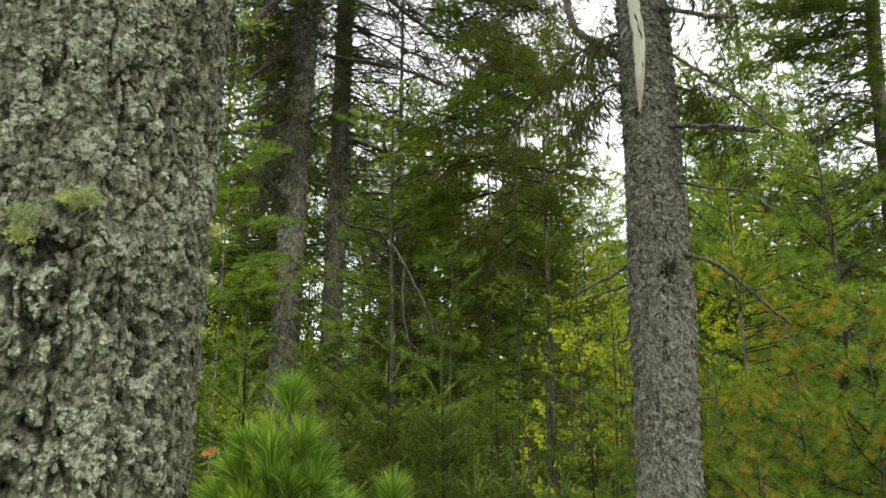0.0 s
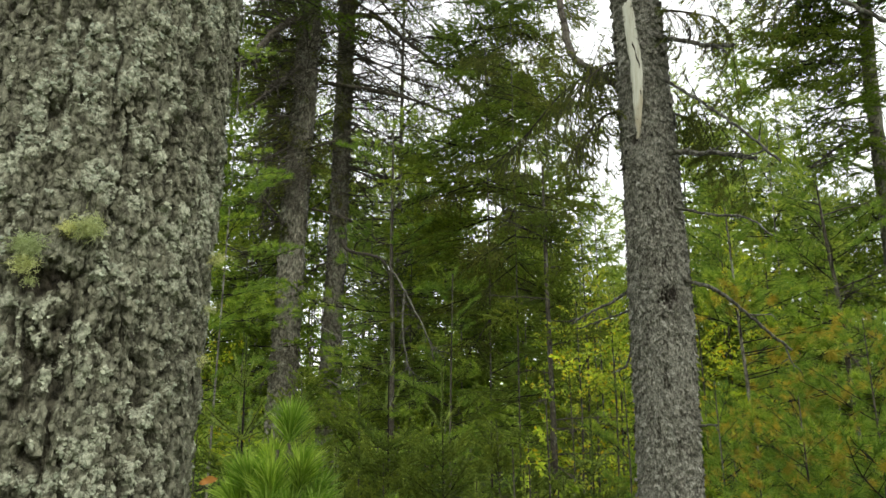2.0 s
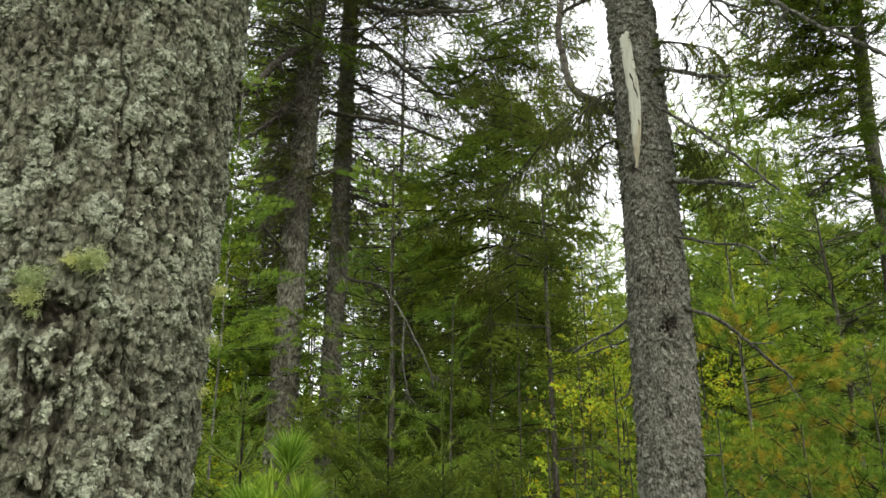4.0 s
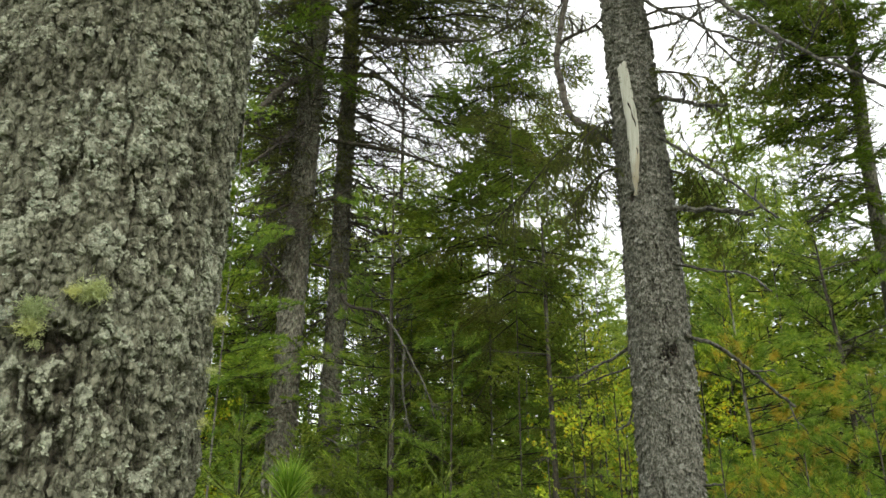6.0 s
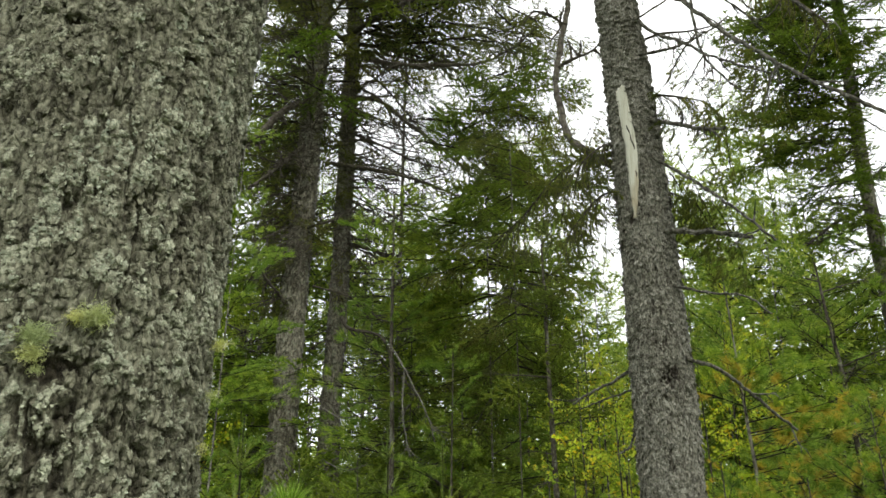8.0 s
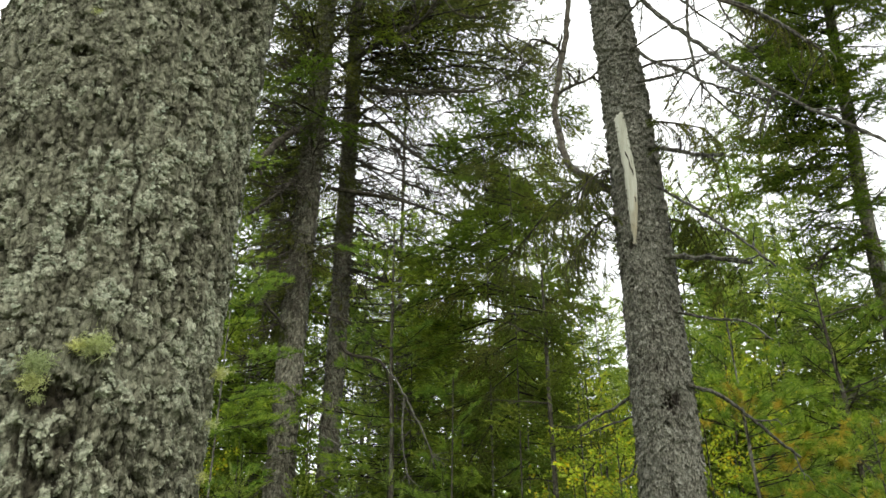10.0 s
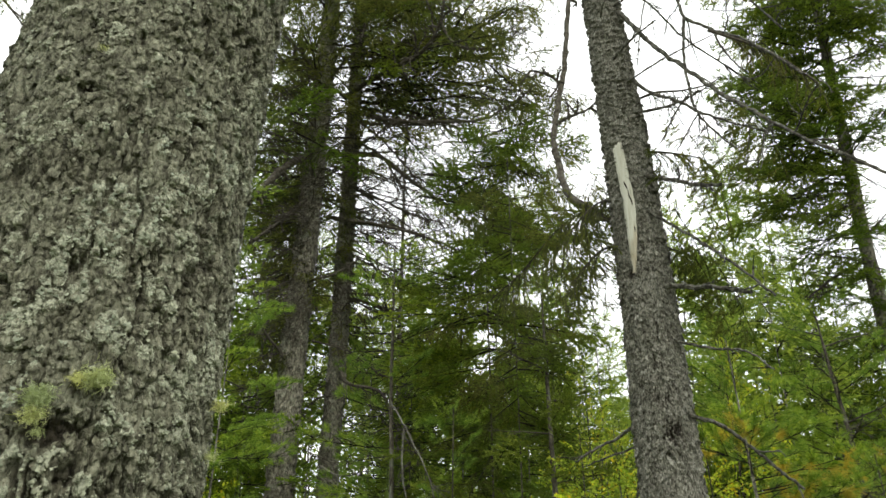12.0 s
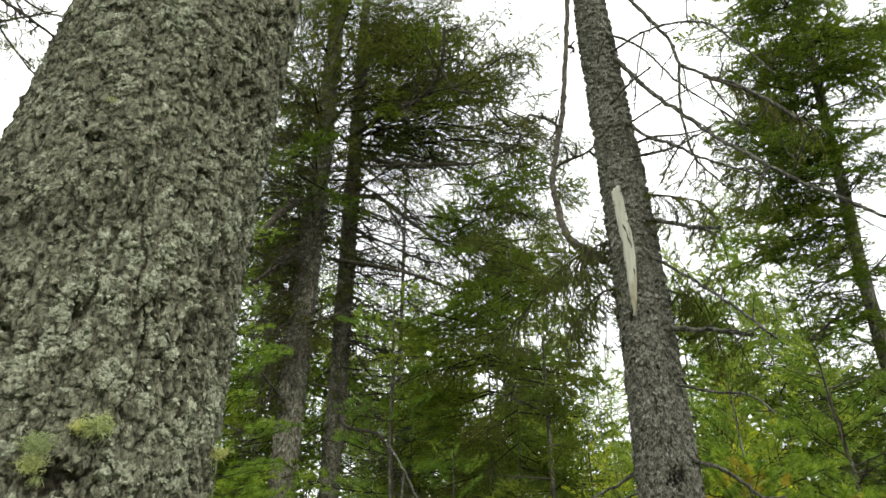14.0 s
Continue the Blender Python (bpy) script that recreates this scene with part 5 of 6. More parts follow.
tree_of("spruce_tree", "young spruce with thin boughs and dead twigs", 8.6,
        [(-2.6, 0), (-2.6, 2), (-2.5, 4.0)], [0.010, 0.007, 0.004],
        [("spruce", 0.8, 2.4, 14, 1.3, 1.0, -8, 0), ("fir", 1.2, 3.6, 16, 1.1, 0.7, -8, 10), ("dead", 1.4, 3.6, 10, 1.0, 0.7, -15, 5)], "young spruces", 7, None, BARK_TWIG)
tree_of("young_pine", "tall young pine with a thin dark stem", 7.4, [(-3.9, 0), (-4.0, 2.2), (-4.2, 2.9), (-4.2, 4.6)], [0.026, 0.022, 0.018, 0.006],
        [("pine", 1.0, 4.4, 34, 1.0, 0.6, -5, 25), ("dead", 1.2, 3.6, 8, 0.7, 0.5, -10, 10)], "young trees", 13, None, BARK_TWIG)

dark = [o for o in scene.objects if o.get("label") == "young spruce with thin boughs and dead twigs"][0]
for k, pts in enumerate((((-4.3, 10.6, 6.2), (-2.6, 7.8, 6.0), (-1.2, 5.0, 5.9), (-0.6, 3.0, 5.9)), ((-3.1, 8.6, 6.1), (-3.2, 5.5, 6.0), (-2.6, 2.0, 5.9)), ((-9.5, 5.6, 7.4), (-7.6, 4.9, 7.0), (-5.8, 5.3, 6.8)), ((-9.0, 1.6, 7.4), (-7.4, 1.0, 7.2), (-6.0, 1.4, 7.0)))):
    limb(dark, [spot(*q) - np.array(dark.location) for q in pts], 0.011, 0.005, "pale bare dead branch", 9, 140 + k)

# ---- slim young trees with visible stems ----
tree_of("young_fir", "slim young fir with a bare dark stem", 6.2, [(8.7, 0), (8.6, 1.3), (8.4, 2.4), (8.3, 3.6)], [0.028, 0.023, 0.018, 0.006],
        [("dead", 0.7, 3.2, 16, 0.7, 0.5, 0, 20), ("fir", 2.2, 3.6, 14, 0.7, 0.3, 0, 40), ("fir", 0.9, 2.4, 12, 0.7, 0.7, -5, 5)], "young trees", 8, None, BARK_TWIG)
tree_of("young_pine", "slim young pine with orange inner needles", 6.0, [(23.9, 0), (23.0, 1.2), (22.6, 2.0), (22.2, 3.1)], [0.018, 0.014, 0.011, 0.004],
        [("pine_mixed", 0.4, 2.2, 32, 1.0, 0.8, 0, 15), ("pine", 2.0, 3.1, 14, 0.7, 0.3, 15, 50)], "young trees", 9)
tree_of("young_pine", "young pine with soft green needle tufts", 7.2, [(29.6, 0), (29.4, 1.5), (29.2, 2.4), (28.8, 3.0), (28.6, 3.5)], [0.026, 0.022, 0.018, 0.013, 0.004],
        [("pine_mixed", 0.5, 2.0, 20, 1.1, 0.9, 0, 10), ("pine", 1.6, 3.5, 24, 1.0, 0.4, 5, 40), ("dead", 1.8, 3.4, 8, 0.9, 0.6, 5, 30)], "young trees", 10, None, BARK_TWIG)

tree_of("young_pine", "young pine with soft green needle tufts", 5.4, [(-17.6, 0), (-17.4, 1.5), (-17.2, 2.8), (-17.0, 4.6)], [0.010, 0.007, 0.005, 0.003],
        [("pine", 1.4, 3.4, 10, 0.6, 0.45, 0, 30), ("pine", 1.9, 2.7, 5, 0.7, 0.65, 5, 15), ("dead", 2.4, 4.2, 8, 0.5, 0.4, -10, 20)], "young trees", 12)

for at, far, top in ((0.6, 6.2, 2.6),):
    tree_of("young_pine", "young pine with soft green needle tufts", far, [(at, 0), (at, top * 0.5), (at + 0.2, top)], [0.012, 0.009, 0.003],
            [("pine", 0.7, top, 18, 0.75, 0.3, 0, 45)], "young trees", int(far * 10) + 700, None, BARK_TWIG, 10)

close = [o for o in scene.objects if o.name.startswith("young_pine") and abs(o.location.x - 5.4 * math.sin(radians(-17.6))) < 0.05][0]
tufts = np.random.default_rng(52)
for az, el, d in ((-17.4, 15.0, 4.6), (-16.8, 16.4, 4.7), (-17.0, 13.8, 4.5), (-16.6, 25.4, 4.9), (-16.0, 26.2, 4.9), (-13.8, 10.4, 5.0), (-12.9, 11.2, 5.0), (-14.4, 9.2, 4.9), (-15.6, 8.2, 4.8), (-15.8, 18.6, 4.8), (-14.8, 17.6, 4.9), (-14.6, 6.4, 4.8)):
    part("bough", BOUGHS["pine"][tufts.integers(3)], close, "", frame_at(spot(az - 2.2, el - 0.6, d) - np.array(close.location), radians(tufts.uniform(-30, 30)), radians(tufts.uniform(5, 30)), 0, 0.36))

# ---- saplings of the understorey ----
def sapling(kind, label, az, D, height, count, l0, seed, name, p0=10, p1=45, low=0.15, group="saplings"):
    return tree_of(name, label, D, [(az, 0), (az + 0.2, height * 0.6), (az, height)], [0.004 + height * 0.0025, 0.003 + height * 0.0015, 0.002],
                   [(kind, height * low, height * 0.96, count, l0, l0 * 0.22, p0, p1)], group, seed, None, BARK_TWIG, 8, 0.08)


def whorled(name, label, az, D, top, reach, seed, whorls=6, gap=0.21, leader=0.22):
    """A young conifer with its side shoots in whorls and a long bare-sided leader."""
    rng = np.random.default_rng(seed)
    x, y = D * math.sin(radians(az)), D * math.cos(radians(az))
    g = base_of(x, y) - 0.03
    tree = thing(name, (x, y, g), label, "sapling", "saplings")
    h = top - g
    s = Soup()
    s.tube([(0, 0, 0), (0.01, 0.01, h * 0.5), (0, 0, h)], [0.006 + 0.005 * h, 0.006, 0.003], 6)
    n = int(2600 * leader)
    p = np.stack([np.zeros(n), np.zeros(n), h - rng.random(n) * leader * 1.1], 1)
    s.needles(p, norm(rng.normal(size=(n, 3)) * [1, 1, 0.4] + [0, 0, 0.9]), 0.014, 0.0034, 1, rng)
    part("stem", s.mesh("leader", [BARK_TWIG, SHOOT]), tree)
    for k in range(whorls):
        z = h - leader - gap * k * rng.uniform(0.92, 1.08)
        if z < 0.15:
            break
        L = reach * min(1, 0.22 + 0.8 * (k + 0.4) / whorls)
        for q in range(5):
            turn = 2 * math.pi * (q + rng.uniform(-0.25, 0.25)) / 5 + k * 0.7
            sort = grown("fir", L)
            part("bough", BOUGHS[sort][rng.integers(4)], tree, "", frame_at((0, 0, z), turn, radians(46 - 40 * min(1, (k + 0.5) / whorls) + rng.uniform(-8, 8)), rng.uniform(-0.3, 0.3), L * rng.uniform(0.85, 1.15) / NOMINAL[sort]))
    return tree


whorled("fir_sapling", "small fir sapling with flat green sprays", -15.3, 3.3, 1.78, 0.6, 20)
whorled("spruce_sapling", "young spruce sapling with a tall bare leader", -0.05, 4.2, 1.72, 0.72, 21, leader=0.36)
whorled("spruce_sapling", "young spruce sapling with a tall bare leader", 11.4, 4.0, 1.42, 0.72, 22, leader=0.3)
whorled("fir_sapling", "slim fir sapling with a straight thin leader", -4.3, 4.6, 1.95, 0.6, 23, leader=0.3)
whorled("fir_sapling", "low fir sapling with flat green sprays", 6.2, 3.6, 1.18, 0.6, 24)
whorled("fir_sapling", "low fir sapling with flat green sprays", -8.2, 3.4, 1.3, 0.55, 25)
whorled("fir_sapling", "low fir sapling with flat green sprays", 2.6, 3.6, 1.14, 0.55, 26)
whorled("fir_sapling", "low fir sapling with flat green sprays", 9.2, 3.5, 1.16, 0.55, 27)
whorled("spruce_sapling", "low spruce sapling with stiff green shoots", -2.4, 3.3, 1.04, 0.5, 28)
whorled("spruce_sapling", "low spruce sapling with stiff green shoots", 13.2, 3.6, 1.1, 0.55, 29)
sapling("fir", "green fir sapling standing in undergrowth", -6.6, 5.2, 1.7, 22, 0.9, 23, "fir_sapling")
sapling("fir", "green fir sapling standing in undergrowth", -4.6, 4.4, 1.25, 20, 0.8, 24, "fir_sapling")
sapling("fir", "green fir sapling standing in undergrowth", 4.2, 5.0, 1.4, 20, 0.85, 25, "fir_sapling")
sapling("fir", "green fir sapling standing in undergrowth", -11.0, 5.6, 1.75, 24, 0.95, 26, "fir_sapling")
sapling("pine", "small pine sapling with bluish green tufts", 5.4, 3.5, 1.32, 9, 0.32, 28, "pine_sapling", 15, 50)
sapling("pine", "pine sapling with long soft green needles", 14.0, 5.4, 1.7, 22, 0.7, 29, "pine_sapling", 10, 45)
sapling("pine_mixed", "pine sapling with fading orange needles", 20.5, 4.6, 1.7, 26, 0.9, 30, "pine_sapling", 5, 40)
sapling("pine_mixed", "pine sapling with fading orange needles", 26.0, 4.2, 1.6, 28, 0.95, 31, "pine_sapling", 5, 40)
sapling("pine_mixed", "pine sapling with fading orange needles", 30.5, 4.4, 1.95, 30, 1.0, 32, "pine_sapling", 5, 40)
sapling("pine_mixed", "pine sapling with fading orange needles", 34.0, 4.8, 2.2, 30, 1.1, 33, "pine_sapling", 5, 40)
sapling("pine_mixed", "pine sapling with fading orange needles", 23.0, 3.6, 1.25, 22, 0.7, 34, "pine_sapling", 5, 40)
sapling("pine", "tall pine sapling with soft needle tufts", -19.5, 4.2, 2.6, 14, 0.8, 35, "pine_sapling", 5, 40)
sapling("leaf", "leafy birch sapling with yellowing leaves", 11.2, 6.8, 3.3, 34, 0.8, 41, "birch_sapling", 20, 60)
sapling("leaf", "leafy birch sapling with yellowing leaves", 13.6, 7.4, 2.7, 30, 0.8, 42, "birch_sapling", 20, 60)
sapling("leaf", "leafy birch sapling with bright yellow-green leaves", 24.6, 8.0, 3.3, 34, 0.9, 43, "birch_sapling", 20, 60)
sapling("leaf_large", "low leafy shrub with large yellow-green leaves", 6.6, 3.9, 1.30, 8, 0.42, 45, "leafy_shrub", 20, 60)
sapling("leaf_large", "low leafy shrub with large yellow-green leaves", 8.0, 4.4, 1.7, 12, 0.42, 46, "leafy_shrub", 20, 60)
sapling("leaf", "leafy birch sapling with yellowing leaves", 9.9, 5.6, 1.75, 12, 0.5, 36, "birch_sapling", 20, 60)
sapling("leaf", "leafy birch sapling with yellowing leaves", 11.8, 8.0, 3.0, 34, 1.0, 37, "birch_sapling", 20, 60)
sapling("leaf", "leafy birch sapling with bright yellow-green leaves", 21.6, 8.5, 3.9, 40, 1.1, 38, "birch_sapling", 20, 60)
sapling("leaf", "leafy birch sapling with bright yellow-green leaves", 14.5, 10.0, 3.2, 36, 1.1, 39, "birch_sapling", 20, 60)
for az, D, top, seed in ((10.6, 5.8, 2.35, 51), (13.2, 6.2, 2.5, 52), (19.6, 6.6, 2.6, 53), (8.2, 7.2, 2.5, 54)):
    sapling("leaf", "slim birch sapling with bright yellow-green leaves", az, D, top, 15, 0.6, seed, "birch_sapling", 15, 55, 0.62)
sapling("leaf", "leafy birch sapling with bright yellow-green leaves", -18.5, 10.0, 3.6, 36, 1.1, 40, "birch_sapling", 20, 60)


# ---- the pine seedling close by ----
def build_seedling(az, D, top, label, shoots, seed):
    rng = np.random.default_rng(seed)
    x, y = D * math.sin(radians(az)), D * math.cos(radians(az))
    g = base_of(x, y) - 0.03
    tree = thing("pine_seedling", (x, y, g), label, "seedling", "pine seedlings")
    h = top - g
    s = Soup()
    s.tube([(0, 0, 0), (0.01, 0, h * 0.5), (0, 0, h - 0.05)], [0.012, 0.008, 0.004], 7)
    me = s.mesh("stem", [BARK_TWIG])
    paint(me, "plate_shade", np.full(len(me.vertices), 0.4))
    part("stem", me, tree)
    for dx, dy, dz, lean in shoots:
        tip = np.array([dx, dy, h + dz])
        d = norm(np.array([dx * lean, dy * lean, 0.22]))
        s = Soup()
        foot = np.array([0, 0, max(0.05, h + dz - 0.16 - abs(dx) * 0.5)])
        s.tube(curve_through([foot, (foot + tip) / 2 + [dx * 0.2, dy * 0.2, -0.03], tip], 10), np.linspace(0.005, 0.0025, 10), 6, 0)
        n = 300
        back = rng.random(n)
        p = tip - d * back[:, None] * 0.04
        cone = np.radians(44 * rng.random(n) ** 0.7 + 12 * back)[:, None]
        around = norm(np.cross(rng.normal(size=(n, 3)), d))
        way = norm(d * np.cos(cone) + around * np.sin(cone))
        # two joined slivers bend each needle
        l = 0.076 * rng.uniform(0.7, 1.15, n)
        bend = norm(way + np.array([0, 0, -0.12]) + rng.normal(size=(n, 3)) * 0.06)
        side = norm(np.cross(way, rng.normal(size=(n, 3)))) * 0.0011
        m1 = p + way * l[:, None] * 0.55
        e = m1 + bend * l[:, None] * 0.45
        v = np.stack([p - side, p + side, m1 + side * 0.9, m1 - side * 0.9, e], 1).reshape(-1, 3)
        b = np.arange(n)[:, None] * 5
        s.add(v, np.concatenate([b + [[0, 1, 2]], b + [[0, 2, 3]], b + [[3, 2, 4]]]), 1)
        me = s.mesh("shoot", [BARK_TWIG, PINE_FRESH])
        paint(me, "plate_shade", np.full(len(me.vertices), 0.4))
        part("shoot", me, tree)
    return tree


nearest = build_seedling(-12.6, 1.55, 1.455, "small pine seedling with long bright green needles",
               [(0.025, 0, 0.0, 0.3), (0.085, -0.02, -0.13, 1.3), (0.0, -0.05, -0.11, 0.6), (-0.075, -0.03, -0.15, 1.3), (0.04, -0.06, -0.17, 0.9), (-0.02, 0.05, -0.08, 0.7), (-0.12, 0.0, -0.23, 1.3), (0.10, 0.02, -0.22, 1.2), (-0.04, -0.08, -0.21, 0.8), (0.03, -0.09, -0.27, 0.6), (-0.09, -0.05, -0.3, 1.0), (0.06, -0.05, -0.24, 1.0), (-0.05, 0.0, -0.18, 0.9), (0.03, 0.02, -0.14, 0.7), (0.11, -0.02, -0.3, 1.1), (-0.14, -0.02, -0.31, 1.1), (-0.05, -0.03, -0.10, 0.9), (0.06, -0.03, -0.09, 0.9), (0.0, -0.07, -0.16, 0.4), (-0.10, -0.04, -0.20, 1.1), (0.09, -0.05, -0.17, 1.2), (0.13, 0.0, -0.24, 1.2), (-0.16, -0.02, -0.26, 1.2), (-0.01, -0.10, -0.25, 0.5)], 1)
# a fallen leaf caught in the shoots, its rims rolled up
withered = Soup()
u, v = np.meshgrid(np.linspace(0, 1, 7), np.linspace(-1, 1, 5), indexing="ij")
half = 0.0085 * np.sin(np.pi * u ** 0.8) + 0.0006
withered.add(np.stack([0.036 * u - 0.018, v * half, 0.006 * v ** 2 * np.sin(np.pi * u) + 0.012 * (u - 0.5) ** 2 + 0.002 * np.sin(9 * u + 2 * v)], 2).reshape(-1, 3),
             np.array([q for i in range(6) for j in range(4) for q in ((i * 5 + j, i * 5 + j + 1, i * 5 + j + 6), (i * 5 + j, i * 5 + j + 6, i * 5 + j + 5))]), 0)
part("withered_leaf", withered.mesh("withered_leaf", [DRY_LEAF]), nearest, "curled orange-brown withered leaf", Matrix.Translation(Vector(spot(-17.4, -5.7, 1.5)) - nearest.location) @ Matrix.Rotation(0.9, 4, "X") @ Matrix.Rotation(0.3, 4, "Z"))
build_seedling(-4.1, 1.7, 1.235, "small pine seedling with long bright green needles", [(0.01, 0, 0.0, 0.3), (0.05, 0.03, -0.09, 0.7), (-0.04, -0.05, -0.1, 0.6)], 2)
build_seedling(-7.8, 1.75, 1.195, "low pine seedling with long green needles", [(0.0, 0, 0.0, 0.3), (-0.05, 0.02, -0.06, 0.7), (0.05, -0.03, -0.08, 0.7)], 3)

# ---- woods further back ----
FAR_LABEL = {"light": "light yellow-green conifer further back in woods", "far": "green conifer further back in the woods", "far_dark": "dark green conifer further back in woods"}


def far_tree(az, D, top, kind, reach, count=56, low=1.5, seed=0):
    split = low + (top - low) * 0.62
    return tree_of("spruce_tree", FAR_LABEL[kind], D, [(az, 0), (az, top * 0.5), (az, top)], [0.003 * top, 0.002 * top, 0.005],
                   [(kind, low, split, int(count * 0.6), reach, reach * 0.85, -8, 8), (kind, split, top, int(count * 0.4), reach * 0.8, reach * 0.12, 5, 45)],
                   "background conifers", int(az * 7 + D * 100) % 9973 + seed, None, BARK_FAR, 8, 0.3)


# lighter conifers
for row in (
    (8.4, 15, 11.2, "light", 1.5), (11.3, 17, 7.0, "far", 1.5, 46), (13.2, 19, 7.6, "light", 1.6, 46), (23.8, 14, 9.2, "light", 2.2, 84),
    (26.4, 13.0, 7.8, "light", 1.7, 56), (20.6, 16, 7.6, "light", 2.0), (25.6, 9.6, 5.0, "light", 1.2, 36, 1.8), (19.4, 13, 8.0, "light", 1.5, 46, 2.0), (28.4, 14, 8.2, "light", 1.4, 42, 2.4), (13.5, 21, 5.2, "far", 1.8, 40),
    (-2.5, 15, 6.8, "light", 1.7, 36), (-6.4, 14, 7.4, "light", 1.5, 36, 3.4), (-0.8, 12.5, 7.4, "light", 1.6, 44, 2.4), (-3.6, 13, 7.6, "light", 1.5, 36, 3.8), (4.4, 14, 8.8, "far", 1.6, 46, 3.0), (-14.6, 12, 9.0, "far", 1.5, 40, 4.4), (2.2, 13.5, 7.8, "far", 1.6, 46, 2.4), (6.4, 14, 9.8, "light", 1.3, 50), (-14.5, 13, 9.5, "far", 1.8, 50),
):
    far_tree(*row)
# the backdrop of the pair
for row in (
    (-19.5, 13, 9, "far", 1.8, 50), (-10.2, 18, 7.5, "far", 2.1, 50), (-1.4, 16, 6.6, "light", 1.6, 30, 2.6), (-13.0, 15, 14, "far", 1.8, 56, 4.0),
    (-17.5, 16, 13, "far", 1.9, 50, 4.0), (29.8, 15, 6.6, "far", 1.5, 40), (27.4, 12, 5.8, "far_dark", 1.5, 34), (33.9, 13, 6.0, "far", 1.5, 40), (42.0, 13, 14, "far_dark", 2.0, 60, 5.0), (-42, 10, 11, "far_dark", 1.1, 24),
    (-5.0, 17, 8.6, "light", 1.5, 26, 5.2), (8.8, 12.5, 8.6, "light", 1.1, 36, 3.0), (9.4, 13.5, 5.0, "far", 1.3, 44, 1.6), (6.6, 11, 4.2, "far_dark", 1.3, 34, 1.4), (31.4, 14, 5.2, "far_dark", 1.5, 44, 1.4),
):
    far_tree(*row)
# taller ones
for row in (
    (12.4, 10, 5.0, "light", 1.0, 30, 0.4), (11.0, 12.5, 5.2, "light", 1.1, 30, 0.4), (17.5, 11.5, 3.4, "light", 1.2, 24, 0.2), (9.4, 10.5, 2.4, "far", 1.1, 24, 0.2),
    (-7.2, 15, 7.4, "light", 1.5, 22, 4.6), (-15.2, 11, 6.8, "far_dark", 1.4, 44), (-10.4, 16, 8.4, "light", 1.6, 30, 4.8),
    (-5.8, 11.5, 5.0, "light", 1.2, 30), (-4.0, 15, 6.4, "light", 1.3, 22, 2.6), (0.2, 10.5, 3.8, "light", 1.2, 30), (1.5, 11, 5.0, "far", 1.8, 40),
):
    far_tree(*row)
# low fillers
for row in (
    (21.5, 11, 4.8, "light", 1.5, 40), (28.5, 11, 4.8, "far", 1.5, 36), (-15.5, 10, 4.0, "far", 1.6, 34),
):
    far_tree(*row)
side = [o for o in scene.objects if o.name.startswith("spruce_tree") and abs(o.location.x + 10 * math.sin(radians(42))) < 0.1 and abs(o.location.y - 10 * math.cos(radians(42))) < 0.1][0]
for k, (az, el, turn) in enumerate(((-40.0, 36.5, 20), (-39.0, 34.0, 340), (-38.2, 38.0, 15), (-40.5, 33.0, 350))):
    part("bough", BOUGHS["spruce_old"][k % 3], side, "", frame_at(spot(az - 3.0, el + 1, 9.6) - np.array(side.location), radians(turn), radians(-15), 0.3, 0.7))
for k, (pts, r0, r1) in enumerate((
    (((-42.0, 38.6, 10), (-39.3, 37.8, 9.7), (-37.0, 37.3, 9.5), (-34.6, 36.6, 9.4)), 0.035, 0.02),
    (((-42.0, 35.0, 10), (-39.4, 36.4, 9.6), (-37.4, 37.6, 9.4), (-35.6, 38.6, 9.3)), 0.022, 0.012),
    (((-41.0, 39.6, 10), (-38.0, 38.4, 9.6), (-36.2, 38.2, 9.4), (-34.8, 38.4, 9.3)), 0.022, 0.014),
    (((-41.5, 38.0, 10), (-39.0, 36.0, 9.6), (-37.4, 34.9, 9.5), (-35.6, 33.8, 9.4)), 0.022, 0.012),
)):
    limb(side, [spot(*q) - np.array(side.location) for q in pts], r0, r1, "bare grey branch with fine twigs", 9, 150 + k, BARK_TWIG)
for k, (az, el, turn) in enumerate(((-39.2, 36.1, 10), (-38.4, 35.6, 350), (-37.8, 35.3, 60), (-37.2, 35.0, 20), (-36.6, 34.7, 330), (-38.8, 35.4, 80))):
    part("bough", BOUGHS["spray"][k % 3], side, "", frame_at(spot(az, el, 9.5) - np.array(side.location), radians(turn), radians(10), 0.4 * k, 0.95))


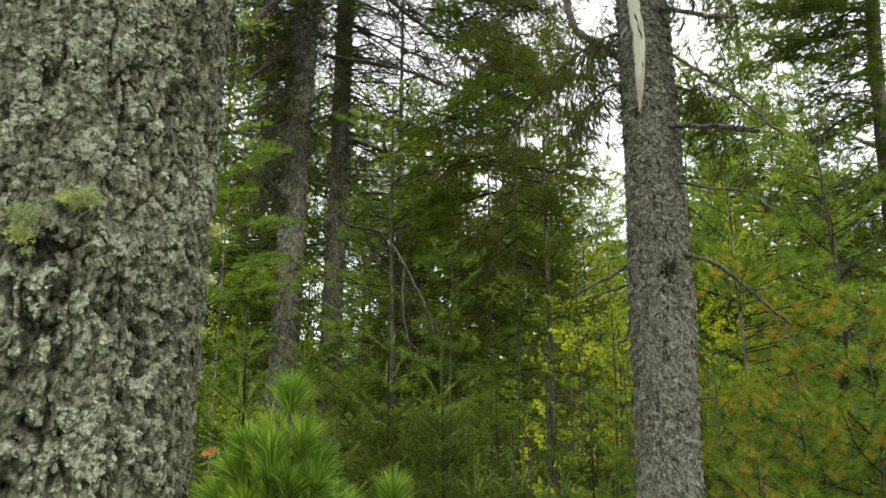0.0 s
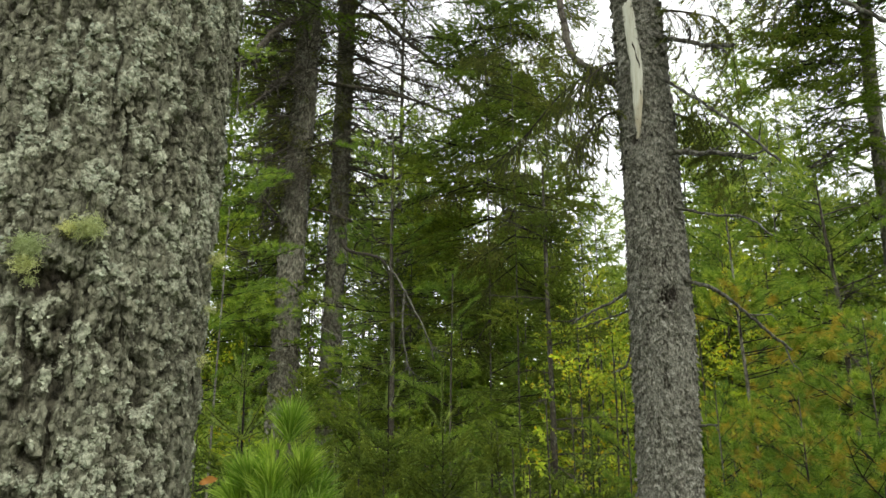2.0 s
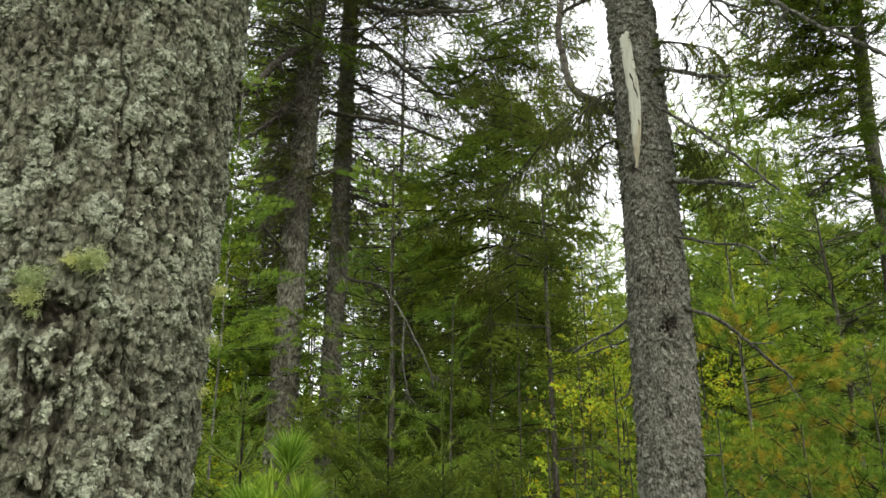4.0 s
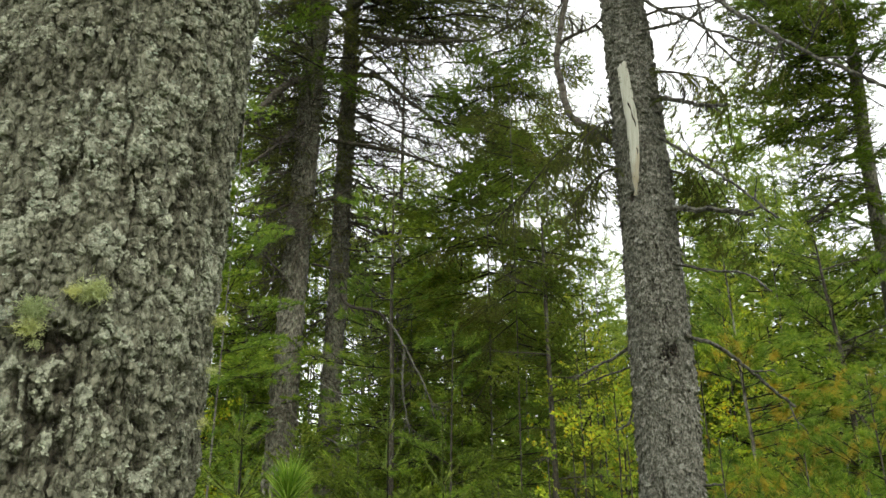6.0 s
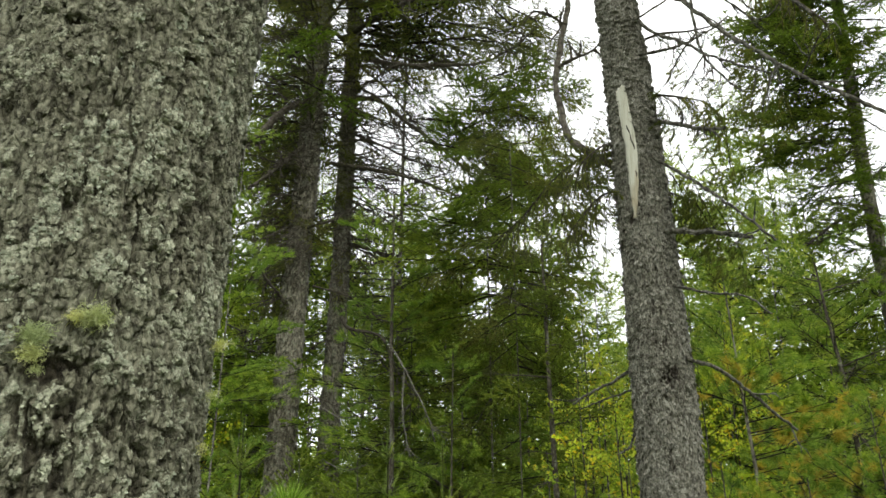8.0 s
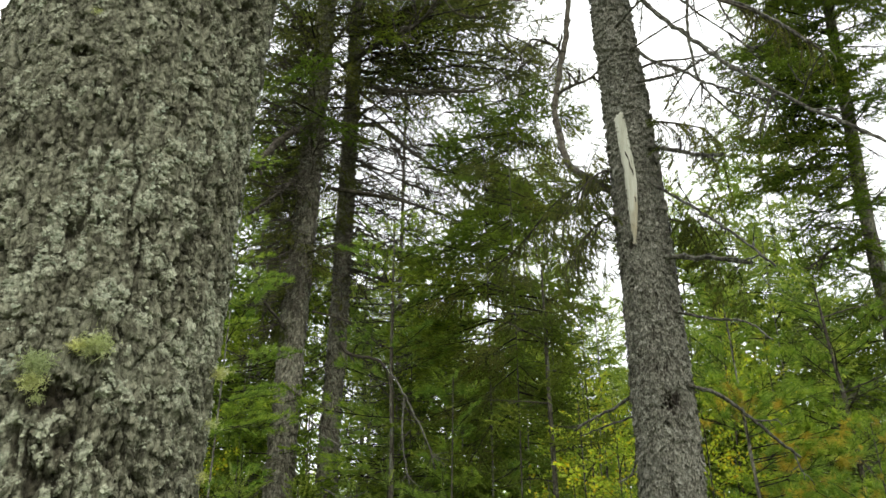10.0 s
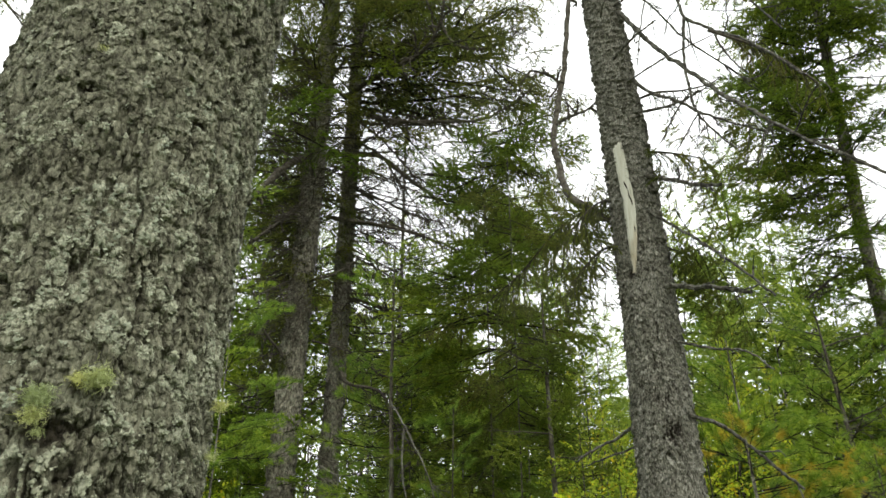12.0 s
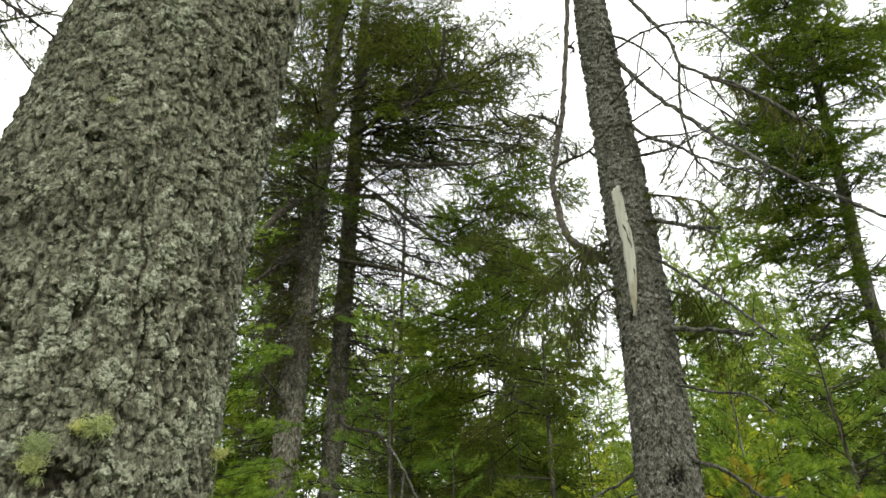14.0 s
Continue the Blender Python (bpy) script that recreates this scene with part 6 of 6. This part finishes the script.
# ---- unseen woods behind the tripod, added to shade it ----
for k, (az, D, top) in enumerate(((165, 15, 12), (192, 16, 12), (140, 15, 12), (218, 15, 12), (115, 13, 12), (244, 13, 12), (92, 11, 12), (268, 11, 12), (70, 10, 11), (292, 9, 12), (56, 11, 12))):
    tree_of("spruce_tree", "tall conifer in unseen woods added behind the clearing for shade", D, [(az, 0), (az, top * 0.5), (az, top)], [0.16, 0.11, 0.02],
            [("shade", 2.4, 8.0, 16, 2.4, 2.2, -8, 5), ("shade", 8.0, top, 12, 2.0, 0.4, 0, 40)], "conifers behind", 500 + k, None, BARK_FAR, 10, 0.3)


# ---- distant woods, too many to tell apart ----
def build_woods():
    rng = np.random.default_rng(99)
    s = Soup()
    for k in range(80):
        az, D = radians(rng.uniform(-60, 60)), rng.uniform(19, 48)
        top = rng.uniform(0.16, 0.3) * D + 1.0
        foot = np.array([D * math.sin(az), D * math.cos(az), 0])
        foot[2] = base_of(foot[0], foot[1]) - 0.1
        s.tube([foot, foot + [0, 0, top]], [0.014 * top, 0.01], 5, 0)
        n = 760
        t = rng.random(n) ** 0.8
        reach = (1 - t) * top * 0.24 + 0.15
        tier = np.round(t * 22 + rng.normal(size=n) * 0.12) / 22
        turn = rng.uniform(0, 2 * np.pi, n)
        out = np.stack([np.cos(turn), np.sin(turn), 0 * turn], 1)
        rad = reach * np.sqrt(rng.random(n)) * (0.7 + 0.5 * vnoise(turn * 1.6, tier * 40, k))
        p = foot + out * rad[:, None] + np.array([0, 0, 1]) * (0.3 + tier * (top - 0.3) - rad * 0.2)[:, None]
        d = norm(out + rng.normal(size=(n, 3)) * 0.5 + [0, 0, -0.1])
        s.needles(p, d, 0.0085 * D * rng.uniform(0.6, 1.4, n), 0.0028 * D, 1 + int(rng.random() < 0.5) + int(rng.random() < 0.3), rng)
    for k in range(240):
        az, D = radians(rng.uniform(-50, 50)), rng.uniform(10.5, 30)
        foot = np.array([D * math.sin(az), D * math.cos(az), 0])
        top, n = 1.3 + D * rng.uniform(0.03, 0.072), 460
        t = rng.random(n)
        p = foot + rng.normal(size=(n, 3)) * [0.9, 0.9, 0] * (1.15 - t)[:, None] + np.array([0, 0, 1]) * (t * top)[:, None]
        s.needles(p, norm(rng.normal(size=(n, 3)) + [0, 0, 0.2]), 0.0085 * D * rng.uniform(0.6, 1.4, n), 0.0028 * D, 1 + 2 * int(rng.random() < 0.9), rng)
    tagged(new("far_woods", s.mesh("far_woods", [BARK_FAR, FIR, SPRUCE, FIR_LIGHT])), "dense mixed conifer woods in the distance", "woods", kind="stuff")


build_woods()
